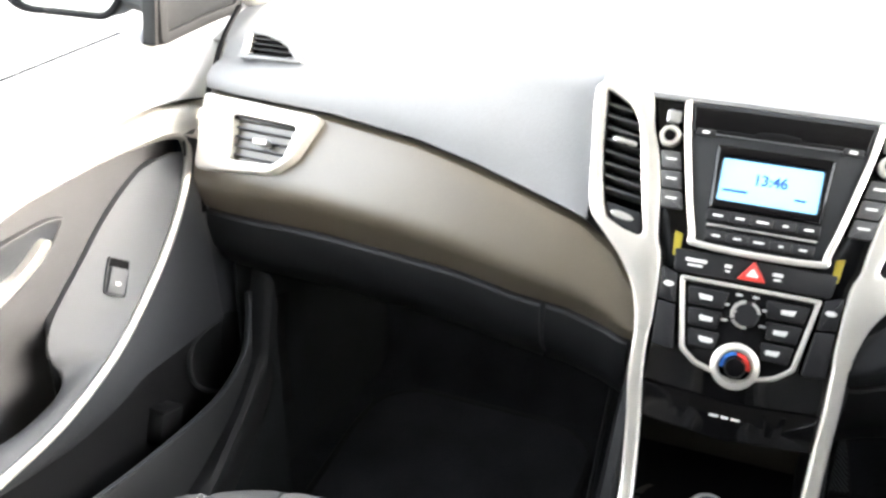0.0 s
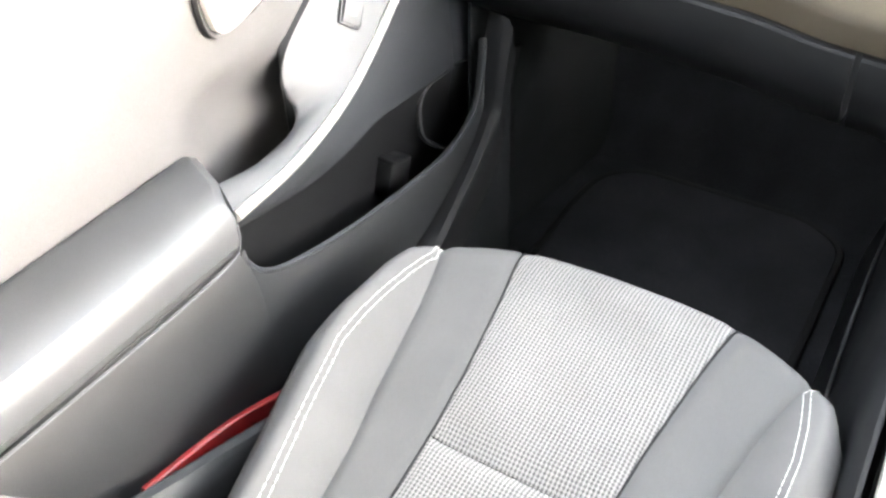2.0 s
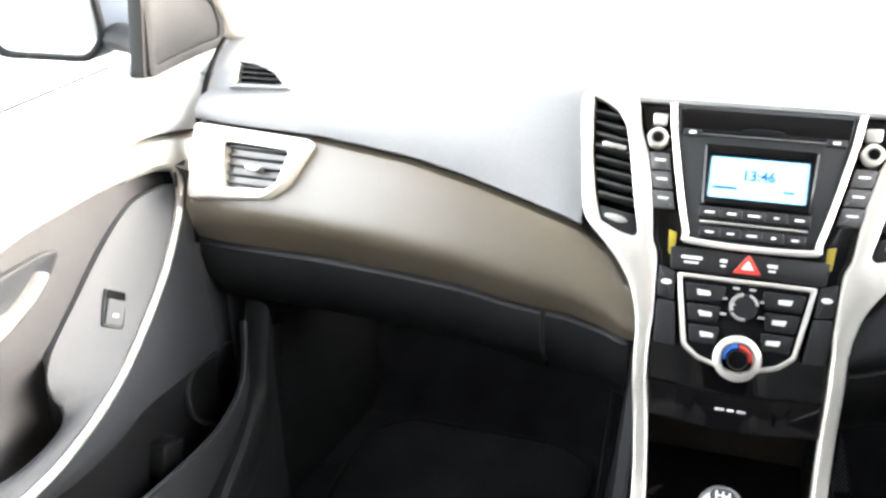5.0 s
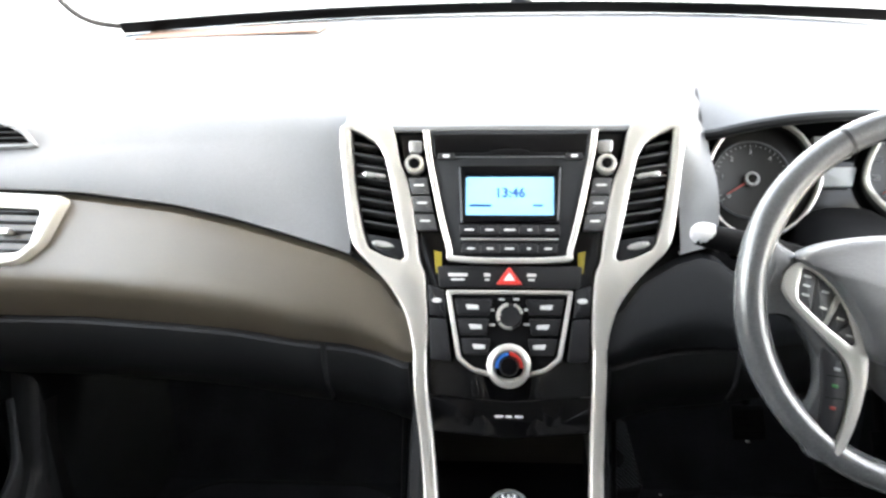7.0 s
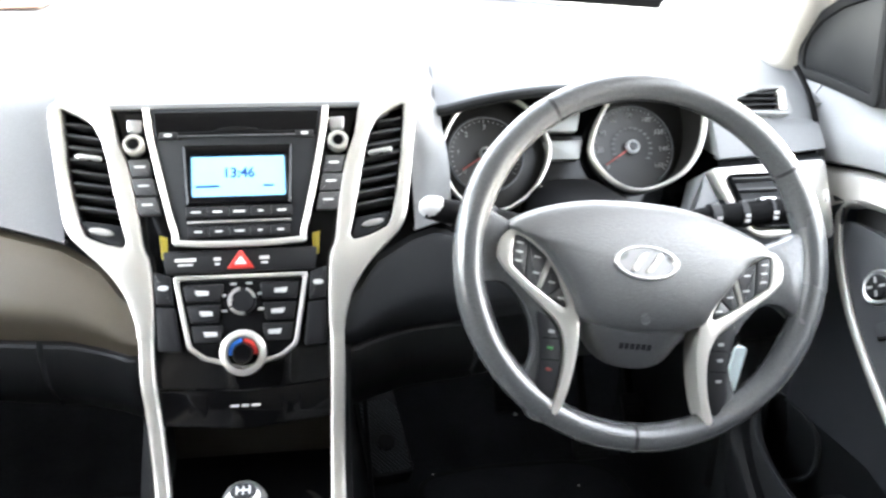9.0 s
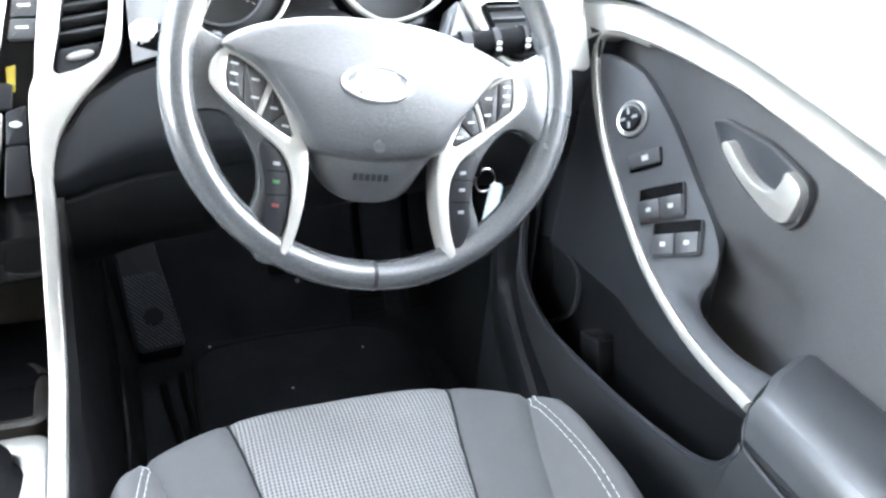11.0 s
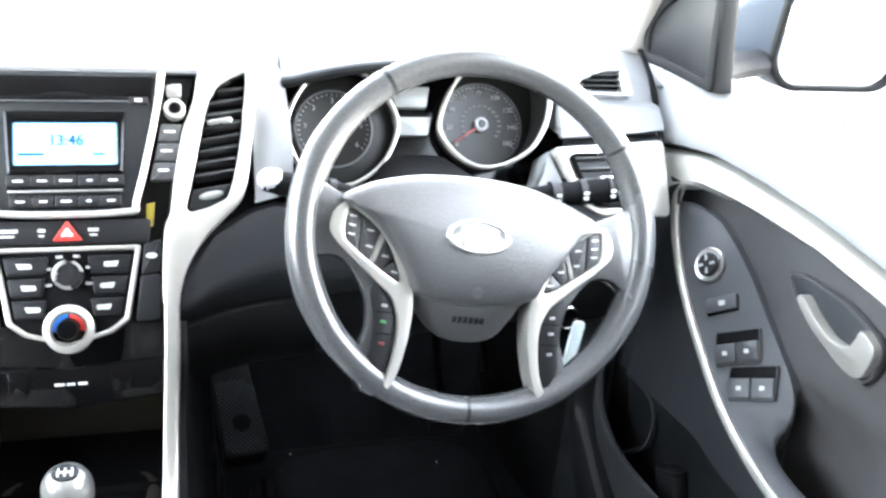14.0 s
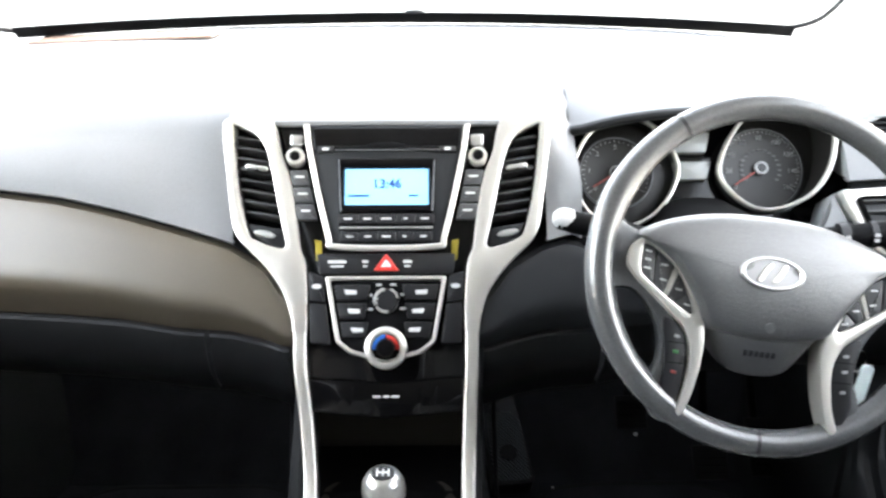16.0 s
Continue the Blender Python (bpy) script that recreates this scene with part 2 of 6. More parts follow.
def circle(r, n=32, cx=0.0, cy=0.0, ry=None):
    return [Vector((cx + r * math.cos(2 * math.pi * i / n), cy + (ry or r) * math.sin(2 * math.pi * i / n))) for i in range(n)]


def strip_faces(bm, rings, closed=True, wrap=False):
    k = len(rings[0])
    pairs = list(zip(rings, rings[1:]))
    if wrap:
        pairs.append((rings[-1], rings[0]))
    for a, b in pairs:
        for i in range(k if closed else k - 1):
            j = (i + 1) % k
            try:
                bm.faces.new((a[i], a[j], b[j], b[i]))
            except ValueError:
                pass


def plate(pts, z0, z1, bevel=0.001, m=Matrix(), bm=None):
    """An outline given in a plane, extruded from z0 to z1, its front edge rounded."""
    bm = bm or bmesh.new()
    p = [Vector(q).to_2d() for q in pts]
    if area2(p) < 0:
        p.reverse()
    s = 1 if z1 > z0 else -1
    rings = []
    for d, z in ((0, z0), (0, z1 - s * bevel), (bevel * 0.3, z1 - s * bevel * 0.3), (bevel, z1)):
        rings.append([bm.verts.new(m @ Vector((*q, z))) for q in (inset(p, d) if d else p)])
    strip_faces(bm, rings)
    bm.faces.new(rings[-1])
    bm.faces.new(rings[0][::-1])
    return bm


def frame_plate(outer, holes, z0, z1, bevel=0.001, m=Matrix()):
    """A plate with openings through it."""
    bm = bmesh.new()
    front, back = [], []
    for k, q in enumerate([outer] + list(holes)):
        p = [Vector(a).to_2d() for a in q]
        if area2(p) < 0:
            p.reverse()
        sg = 1 if k == 0 else -1
        rings = []
        for d, z in ((0, z0), (0, z1 - bevel), (bevel * 0.3, z1 - bevel * 0.3), (bevel, z1)):
            rings.append([bm.verts.new((*a, z)) for a in (inset(p, d * sg) if d else p)])
        strip_faces(bm, rings)
        for ring, store in ((rings[-1], front), (rings[0], back)):
            for i in range(len(ring)):
                e = bm.edges.get((ring[i - 1], ring[i]))
                if e:
                    store.append(e)
    bmesh.ops.triangle_fill(bm, use_beauty=True, use_dissolve=False, edges=front)
    bmesh.ops.triangle_fill(bm, use_beauty=True, use_dissolve=False, edges=back)
    bmesh.ops.recalc_face_normals(bm, faces=bm.faces)
    bm.transform(m)
    return bm


def loft(rows, closed=False, caps=False, wrap=False):
    """A skin over rows of points."""
    bm = bmesh.new()
    rings = [[bm.verts.new(Vector(q)) for q in r] for r in rows]
    strip_faces(bm, rings, closed, wrap)
    if caps:
        for r in (rings[0][::-1], rings[-1]):
            bm.faces.new(r)
    return bm


def solid(rows, depth, direction):
    """A sheet over rows of points, thickened along a direction."""
    d = Vector(direction).normalized() * depth
    bm = bmesh.new()
    a = [[bm.verts.new(Vector(q)) for q in r] for r in rows]
    b = [[bm.verts.new(Vector(q) + d) for q in r] for r in rows]
    strip_faces(bm, a, False)
    strip_faces(bm, [r[::-1] for r in b], False)
    edge = lambda g: g[0][:-1] + [r[-1] for r in g[:-1]] + g[-1][:0:-1] + [r[0] for r in g[:0:-1]]
    ea, eb = edge(a), edge(b)
    strip_faces(bm, [eb, ea])
    bmesh.ops.recalc_face_normals(bm, faces=bm.faces)
    return bm


def sweep(path, profile, up=(0, 0, 1), closed=False, scales=None, caps=True, twist=None):
    """A profile (list of 2D points) carried along a path."""
    p = [Vector(q) for q in path]
    k = len(p)
    rows = []
    for i in range(k):
        t = (p[(i + 1) % k] - p[i - 1]) if closed else (p[min(i + 1, k - 1)] - p[max(i - 1, 0)])
        t.normalize()
        u = Vector(up[i] if isinstance(up, list) else up)
        side = t.cross(u).normalized()
        v = side.cross(t).normalized()
        s = scales[i] if scales else 1.0
        rows.append([p[i] + side * a * s + v * b * s for a, b in profile])
    bm = loft(rows, closed=True, caps=caps and not closed, wrap=closed)
    bmesh.ops.recalc_face_normals(bm, faces=bm.faces)
    return bm


def oval(a, b=None, n=10):
    return [(a * math.cos(2 * math.pi * i / n), (b or a) * math.sin(2 * math.pi * i / n)) for i in range(n)]


def lathe(profile, m=Matrix(), n=32, ring=False):
    """A turned body from (radius, height) pairs round Z."""
    rows = [[Vector((r * math.cos(2 * math.pi * i / n), r * math.sin(2 * math.pi * i / n), z)) for i in range(n)] for r, z in profile]
    bm = loft(rows, closed=True, wrap=ring)
    for row_z, flip in (() if ring else ((0, True), (-1, False))):
        if profile[row_z][0] > 1e-5:
            vs = list(bm.verts)[:n] if row_z == 0 else list(bm.verts)[-n:]
            bm.faces.new(vs[::-1] if flip else vs)
    bmesh.ops.remove_doubles(bm, verts=bm.verts, dist=1e-6)
    bmesh.ops.recalc_face_normals(bm, faces=bm.faces)
    bm.transform(m)
    return bm


def box(sx, sy, sz, bevel=0.002, m=Matrix(), seg=2):
    bm = bmesh.new()
    bmesh.ops.create_cube(bm, size=1, matrix=Matrix.Diagonal((sx, sy, sz, 1)))
    if bevel:
        bmesh.ops.bevel(bm, geom=list(bm.edges), offset=bevel, segments=seg, affect='EDGES', profile=0.5)
    bm.transform(m)
    return bm


def joined(*bms):
    out = bmesh.new()
    me = bpy.data.meshes.new("tmp")
    for b in bms:
        b.to_mesh(me)
        out.from_mesh(me)
        b.free()
    bpy.data.meshes.remove(me)
    return out


def thing(name, label, category, at=(0, 0, 0), group="", kind=""):
    ob = new(name)
    ob.empty_display_size = 0.05
    ob.location = at
    return tagged(ob, label, category, group, kind)


def part(name, bm, material, parent=None, label="", sharp=35):
    """One mesh object out of a bmesh, under its thing."""
    me = bpy.data.meshes.new(name)
    for f in bm.faces:
        f.smooth = True
    root = parent
    off = Vector((0, 0, 0))
    while root:
        off += root.location
        root = root.parent
    bmesh.ops.recalc_face_normals(bm, faces=bm.faces)
    bm.transform(Matrix.Translation(-off))
    bm.to_mesh(me)
    bm.free()
    me.set_sharp_from_angle(angle=radians(sharp))
    me.materials.append(material)
    ob = new(name, me)
    ob.parent = parent
    if label:
        ob["label"] = label
    return ob


def single(name, bm, material, label, category, kind="", group="", sharp=35):
    return tagged(part(name, bm, material, None, sharp=sharp), label, category, group, kind)


def lettering(text, size, m, depth=0.0003, bold=0.0):
    """Raised letters in the built-in font, centred on the frame m."""
    cu = bpy.data.curves.new("letters", 'FONT')
    cu.body, cu.size, cu.align_x, cu.align_y, cu.extrude, cu.offset = text, size, 'CENTER', 'CENTER', depth, bold
    ob = bpy.data.objects.new("letters", cu)
    me = bpy.data.meshes.new_from_object(ob)
    bm = bmesh.new()
    bm.from_mesh(me)
    bpy.data.objects.remove(ob)
    bpy.data.curves.remove(cu)
    bpy.data.meshes.remove(me)
    bm.transform(m)
    return bm


def lerp(table, x):
    return float(np.interp(x, [a for a, _ in table], [b for _, b in table]))


# ---- outside ----
def sheet(x0, x1, y0, y1, z, n=2):
    xs, ys = np.linspace(x0, x1, n), np.linspace(y0, y1, n)
    return loft([[Vector((x, y, z)) for x in xs] for y in ys])


single("ground", sheet(-900, 900, -900, 900, -0.42), ASPHALT, "pale dusty asphalt car park ground", "ground", "structure")

bonnet_rows = []
for y in np.linspace(0.80, 1.75, 9):
    bonnet_rows.append([Vector((x, y, 0.655 - 0.22 * ((y - 0.8) / 0.95) ** 1.7 + 0.03 * (1 - (x / 0.75) ** 2))) for x in np.linspace(-0.74, 0.74, 17)])
single("bonnet", solid(bonnet_rows, 0.02, (0, 0, -1)), BODY, "dark blue painted car bonnet beyond the windscreen", "bonnet", "structure")
cowl_rows = [[Vector((x, 0.62 + 0.2 * t - 0.10 * (x / 0.7) ** 2, 0.682 - 0.04 * t - 0.03 * (x / 0.7) ** 2)) for x in np.linspace(-0.70, 0.70, 15)] for t in np.linspace(0, 1, 4)]
single("windscreen_cowl", solid(cowl_rows, 0.015, (0, 0, -1)), BLACK, "matt black plastic cowl under the windscreen", "cowl", "structure")

wiper = thing("wiper", "wiper arm resting on the cowl, outdoor glare put into its grey", "wiper", (0.05, 0.66, 0.72))
# Arm and blade in pale grey: the glare outside is in their colour.
part("arm", sweep(spline([(0.02, 0.70, 0.706), (0.10, 0.675, 0.710), (0.36, 0.655, 0.708)], 6), oval(0.007, 0.004), (0, 0, 1)), SWITCH, wiper)
part("pivot_cap", lathe([(0.022, 0), (0.022, 0.012), (0.015, 0.02), (0, 0.022)], pose(0.02, 0.70, 0.703), 18), BLACK, wiper)
part("blade", sweep([(-0.10, 0.668, 0.708), (0.2, 0.655, 0.712), (0.55, 0.62, 0.700)], oval(0.004, 0.005, 6), (0, 0, 1)), SWITCH, wiper)


# ---- cabin shell ----
def shell_wall(name, rows, depth, direction, material, label):
    return single(name, solid(rows, depth, direction), material, label, "car body", "structure")


xs = np.linspace(-0.72, 0.72, 9)
crown = lambda x: 0.05 * (1 - (x / 0.72) ** 2)
shell_wall("ceiling", [[Vector((x * (0.80 if y > -0.1 else 0.84), y, 1.10 + crown(x) - 0.03 * ((y + 0.8) / 0.8) ** 2)) for x in xs] for y in np.linspace(0.05, -2.0, 8)],
           0.04, (0, 0, 1), HEADLINER, "pale cloth headliner under the car roof")
# Unseen wall up to the roof, added to keep light from behind out.
shell_wall("wall_rear", [[Vector((x, -2.05, z)) for x in xs] for z in (-0.1, 0.4, 0.8, 1.14)], 0.04, (0, -1, 0), DARK, "added unseen dark wall closing the cabin rear against light")
shell_wall("floor", [[Vector((x, y, -0.085 + (0.30 * max(0, (y - 0.42)) / 0.4 if y > 0.42 else 0))) for x in np.linspace(-0.70, 0.70, 15)] for y in (0.80, 0.6, 0.42, 0.2, -0.4, -1.2, -2.05)],
           0.03, (0, 0, -1), CARPET, "black carpeted car floor rising to the bulkhead")
shell_wall("wall_front", [[Vector((x, 0.78, z)) for x in xs] for z in (-0.1, 0.3, 0.62)], 0.03, (0, 1, 0), BLACK, "black bulkhead behind the dashboard")

for s, tag in ((-1, "passenger"), (1, "driver")):
    rear = [[Vector((s * (0.74 - 0.10 * max(0, z - 0.6)), y, z)) for y in (-0.62, -0.78)] for z in (0.0, 0.6, 1.10)]
    shell_wall("pillar_middle_" + tag, rear, 0.05, (s, 0, 0), HEADLINER, "pale trimmed door pillar behind the front seat")
    # Unseen wall across the rear side windows too, added to cut their light.
    side = [[Vector((s * (0.74 - 0.22 * max(0, z - 0.62)), y, z)) for y in (-0.70, -1.4, -2.05)] for z in (-0.1, 0.3, 0.62, 1.12)]
    shell_wall("wall_rear_" + tag, side, 0.04, (s, 0, 0), DARK, "added unseen dark wall in place of rear door and window")
    low = [[Vector((s * 0.785, y, z)) for y in (0.80, 0.2, -0.4, -0.75)] for z in (-0.1, 0.2, 0.60)]
    shell_wall("door_skin_" + tag, low, 0.03, (s, 0, 0), BODY, "dark blue painted outer skin of the front door")
    # Plate added to stop light leaking between door and dash end.
    fore = [[Vector((s * 0.712, y, z)) for y in (0.13, 0.4, 0.80)] for z in (-0.1, 0.3, 0.62)]
    shell_wall("wall_side_" + tag, fore, 0.03, (s, 0, 0), BLACK, "added black plate closing the body side ahead of the front door")
    # windscreen pillar, trimmed in pale cloth towards the cabin
    path = spline([(s * 0.735, 0.30, 0.60), (s * 0.735, 0.25, 0.70), (s * 0.70, 0.12, 0.86), (s * 0.62, -0.12, 1.08)], 8)
    single("pillar_front_" + tag, sweep(path, rounded([(-0.042, -0.042), (0.042, -0.042), (0.042, 0.042), (-0.042, 0.042)], 0.024), (0, 1, 0.4)), HEADLINER,
           "pale cloth-trimmed windscreen pillar beside the dashboard", "pillar", "structure")

# windscreen and its black border
ws = lambda x, t: Vector((x * (1 - 0.16 * t), 0.60 - 0.10 * (x / 0.7) ** 2 - 0.60 * t, 0.720 - 0.02 * (x / 0.7) ** 2 + 0.40 * t))
glass = part("windscreen", loft([[ws(x, t) for x in np.linspace(-0.70, 0.70, 15)] for t in np.linspace(0, 1, 5)]), GLASS)
tagged(glass, "clear laminated windscreen over the dashboard", "windscreen", kind="structure")
glass.visible_shadow = False
single("windscreen_border", solid([[ws(x, t) + Vector((0, -0.006, -0.004)) for x in np.linspace(-0.617, 0.635, 21)] for t in (-0.01, 0.034)], 0.003, (0, -1, -1)), BLACK,
       "black enamel band along the foot of the windscreen", "windscreen border", "structure")

for s, tag in ((-1, "passenger"), (1, "driver")):
    single("windscreen_seal_" + tag, sweep(spline([(s * 0.615, 0.520, 0.705), (s * 0.650, 0.490, 0.716), (s * 0.672, 0.465, 0.737), (s * 0.69, 0.43, 0.78)], 6), oval(0.004, 0.004, 8), (0, 1, 0)), RUBBER,
           "black rubber seal at the windscreen corner", "windscreen seal", "structure")

# ---- dashboard ----
dash = thing("dashboard", "grey soft-touch plastic car dashboard with dark lower half", "dashboard", (0, 0.1, 0.5))

GROOVE = [(0.0, 0.46), (0.117, 0.462), (0.14, 0.491), (0.18, 0.513), (0.245, 0.530), (0.31, 0.546), (0.38, 0.560), (0.50, 0.573), (0.66, 0.578), (0.72, 0.578)]
DRIVER_GROOVE = [(0.0, 0.46), (0.117, 0.462), (0.14, 0.491), (0.18, 0.511), (0.216, 0.520), (0.24, 0.500), (0.30, 0.486), (0.50, 0.484), (0.528, 0.500), (0.536, 0.572), (0.66, 0.578), (0.72, 0.578)]
CREASE = [(0.0, 0.404), (0.115, 0.406), (0.18, 0.416), (0.24, 0.4180), (0.31, 0.4265), (0.37, 0.4295), (0.50, 0.4350), (0.72, 0.4355)]


def bend(x):
    """How far the ends of the dash curve away towards the doors."""
    return 0.016 * max(0.0, (abs(x) - 0.60) / 0.094) ** 2


def top_z(x, y):
    """Height of the dash top."""
    base = lerp([(0.06, 0.642), (0.10, 0.652), (0.16, 0.668), (0.24, 0.682), (0.36, 0.696), (0.50, 0.706), (0.62, 0.708)], y)
    base -= 0.022 * (abs(x) / 0.66) ** 3
    hump = max(0.0, 1 - ((x - 0.385) / 0.215) ** 2)
    near = lerp([(0.05, 1.0), (0.16, 1.0), (0.34, 0.0)], y)
    return base + 0.013 * hump ** 0.7 * near


def back_y(x):
    return 0.60 - 0.10 * (x / 0.7) ** 2


def pad_rows(x0, x1, n, tail, height=None):
    """Rows of the upper pad between two places, each ending in its own front edge."""
    rows = []
    for x in np.linspace(x0, x1, n):
        t = tail(x)
        y_start = t[0][0]
        top = [(y, (height or top_z)(x, y)) for y in np.linspace(back_y(x), y_start + 0.012, 14)]
        rows.append([Vector((x, y, z)) for y, z in top + t])
    return rows


def face_tail(x):
    """The front of the pad: it rolls over and runs down the slope to the groove."""
    g = lerp(GROOVE if x < 0 else DRIVER_GROOVE, abs(x)) + 0.007
    top = 0.634 - 0.022 * (abs(x) / 0.66) ** 3
    e = bend(x)
    pts = [(0.118 + e, top_z(x, 0.118 + e)), (0.098 + e, top_z(x, 0.10 + e) - 0.002), (0.084 + e, top)]
    for t in np.linspace(0.12, 1, 8):
        z = top + (g - top) * t
        p = face(x, z)
        bow = (0.010 if x < 0 else 0.001) * min(1.0, max(0.0, (abs(x) - 0.19) / 0.12)) * math.sin(math.pi * t)
        pts.append((p.y + 0.010 * (1 - t) - bow + bend(x), z))
    pts += [(face(x, g).y + 0.004 + bend(x), g - 0.003), (face(x, g).y + 0.018 + bend(x), g - 0.003)]
    return pts


def lip_tail(x):
    y, z = 0.082, top_z(x, 0.082)
    return [(y, z), (y - 0.006, z - 0.003), (y - 0.007, z - 0.007), (y - 0.003, z - 0.010), (y + 0.05, z - 0.013)]


def hood_top(x, y):
    """The hood arches over the dials and runs out into the dash top."""
    near = lerp([(0.05, 1.0), (0.112, 1.0), (0.30, 0.0)], y)
    edge = lerp([(0.05, 1.0), (0.112, 1.0), (0.165, 0.0)], y)
    base = 0.657 + 0.12 * (min(y, 0.2) - 0.10)
    drop = 0.030 * abs((x - 0.385) / 0.166) ** 2.3
    if x > 0.40:
        k = min(1.0, (x - 0.40) / 0.14)
        base, drop = (base - drop) * (1 - k) + top_z(x, y) * k, 0.0
    return top_z(x, y) * (1 - near) + near * base - edge * drop


def hood_tail(x):
    y = 0.100 + 0.02 * abs((x - 0.385) / 0.18) ** 3
    z = hood_top(x, y)
    return [(y, z), (y - 0.006, z - 0.003), (y - 0.007, z - 0.008), (y - 0.002, z - 0.012), (y + 0.10, z - 0.010)]


part("passenger_pad", loft(pad_rows(-0.672, -0.176, 27, face_tail)), DASH, dash)
part("centre_pad", loft(pad_rows(-0.186, 0.190, 20, lip_tail)), DASH, dash)
def cheek_rows():
    """The cheek beside the dials: it turns back into the instrument recess and sinks to the hood's edge."""
    rows = []
    for k in np.linspace(0, 1, 9):
        x = 0.184 + 0.040 * k
        e = k * k * (3 - 2 * k)
        tail = [(y + lerp([(0.525, 0.0), (0.575, -0.020 * e), (0.605, -0.018 * e), (0.640, 0.018 * k ** 2.2)], z), z - e * 0.026 * min(1.0, max(0.0, (z - 0.56) / 0.09))) for y, z in face_tail(min(x, 0.222))]
        top = [(y, top_z(x, y) * (1 - e) + hood_top(0.2225, y) * e) for y in np.linspace(back_y(x), tail[0][0] + 0.012, 14)]
        rows.append([Vector((x, y, z)) for y, z in top + tail])
    for dx, dy in ((0.002, 0.030), (0.003, 0.080), (0.003, 0.130)):
        last = rows[8]
        rows.append([q + Vector((dx, 0, -0.004)) for q in last[:14]] + [q + Vector((dx, dy, -0.002)) for q in last[14:]])
    return rows


part("cheek_pad", loft(cheek_rows()), DASH, dash)
part("cluster_hood", loft(pad_rows(0.220, 0.548, 26, hood_tail, hood_top)), DASH, dash)
part("driver_pad", loft(pad_rows(0.538, 0.676, 14, face_tail)), DASH, dash)
part("hood_lip", sweep([Vector((x, hood_tail(x)[1][0] - 0.003, hood_tail(x)[1][1] - 0.003)) for x in np.linspace(0.221, 0.535, 26)], oval(0.0072, 0.0064, 10), (0, 0, 1)), DARK, dash, "rounded dark lip of the instrument hood")
for x in (0.538,):
    t = face_tail(x)
    part("hood_cheek", solid([[Vector((x, y, z)) for y, z in t[:11]], [Vector((x, 0.24, z)) for y, z in t[:11]]], 0.003, (-1 if x < 0.4 else 1, 0, 0)), DASH, dash)

for s in (-1, 1):
    fill = [[Vector((s * x, y, top_z(0.67, y) - 0.008 - 0.10 * (x - 0.66))) for x in (0.655, 0.70, 0.745)] for y in (0.125, 0.2, 0.3, 0.4, 0.48)]
    part("end_fill", solid(fill, 0.004, (0, 0, -1)), DASH, dash)

# groove under the pad and the lower panels, alike in shape on both sides
for s in (-1, 1):
    xs_low = np.concatenate([np.linspace(0.104, 0.19, 10), np.linspace(0.205, 0.666 if s < 0 else 0.672, 27)])
    rows, grv, low = [], [], []
    for x in xs_low:
        g, c = lerp(GROOVE if s < 0 else DRIVER_GROOVE, x) - 0.004, lerp(CREASE, x)
        if x < 0.112:
            g = 0.452
        e = Vector((0, bend(s * x), 0))
        r = [face(s * x, g) + Vector((0, 0.020, 0.002)), face(s * x, g) + Vector((0, 0.003, 0.001))]
        for t in np.linspace(0.06, 1, 12):
            z = g + (c + 0.003 - g) * t
            y = face(0, g).y + lerp([(0, 0), (0.30, -0.0225), (0.53, -0.0385), (0.60, -0.0425), (0.66, -0.0430), (0.80, -0.0375), (1, -0.0265)], t) * (g - c) / 0.125 * 1.02
            r.append(Vector((s * x, y, z)))
        r.append(r[-1] + Vector((0, 0.012, -0.001)))
        rows.append([q + e for q in r])
        grv.append([face(s * x, g + 0.014) + Vector((0, 0.016, 0)) + e, face(s * x, g - 0.004) + Vector((0, 0.018, 0)) + e])
    # One plastic on both sides: warm light left, shade right, put into colour.
    part("lower_panel", loft(rows), LOWER if s < 0 else KNEE, dash, "" if s < 0 else "knee panel under the steering column, its shade in the colour")
    part("groove_strip", loft(grv), BLACK, dash)

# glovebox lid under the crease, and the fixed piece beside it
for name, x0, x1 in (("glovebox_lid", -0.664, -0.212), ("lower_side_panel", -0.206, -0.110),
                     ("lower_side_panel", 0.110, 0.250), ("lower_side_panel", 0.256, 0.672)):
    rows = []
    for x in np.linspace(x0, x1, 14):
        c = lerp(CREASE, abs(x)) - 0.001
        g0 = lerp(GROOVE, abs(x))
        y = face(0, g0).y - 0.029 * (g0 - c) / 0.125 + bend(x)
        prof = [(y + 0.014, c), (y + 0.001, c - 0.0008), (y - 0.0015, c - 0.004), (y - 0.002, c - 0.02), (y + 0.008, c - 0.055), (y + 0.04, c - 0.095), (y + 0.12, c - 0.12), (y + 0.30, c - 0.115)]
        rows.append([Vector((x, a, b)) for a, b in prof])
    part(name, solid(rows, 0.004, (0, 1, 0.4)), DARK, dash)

for s, tag in ((-1, "passenger"), (1, "driver")):
    line = spline([(s * 0.676, 0.150, 0.664), (s * 0.677, 0.130, 0.650), (s * 0.677, 0.112, 0.636), (s * 0.677, 0.095, 0.618), (s * 0.677, 0.081, 0.597), (s * 0.677, 0.064, 0.573), (s * 0.677, 0.049, 0.524), (s * 0.677, 0.037, 0.481), (s * 0.675, 0.027, 0.424)], 5)
    single("door_gap_" + tag, sweep(line, oval(0.0026, 0.0040, 8), (s, 0, 0)), BLACK, "dark gap between dashboard end and front door", "door gap", "structure")

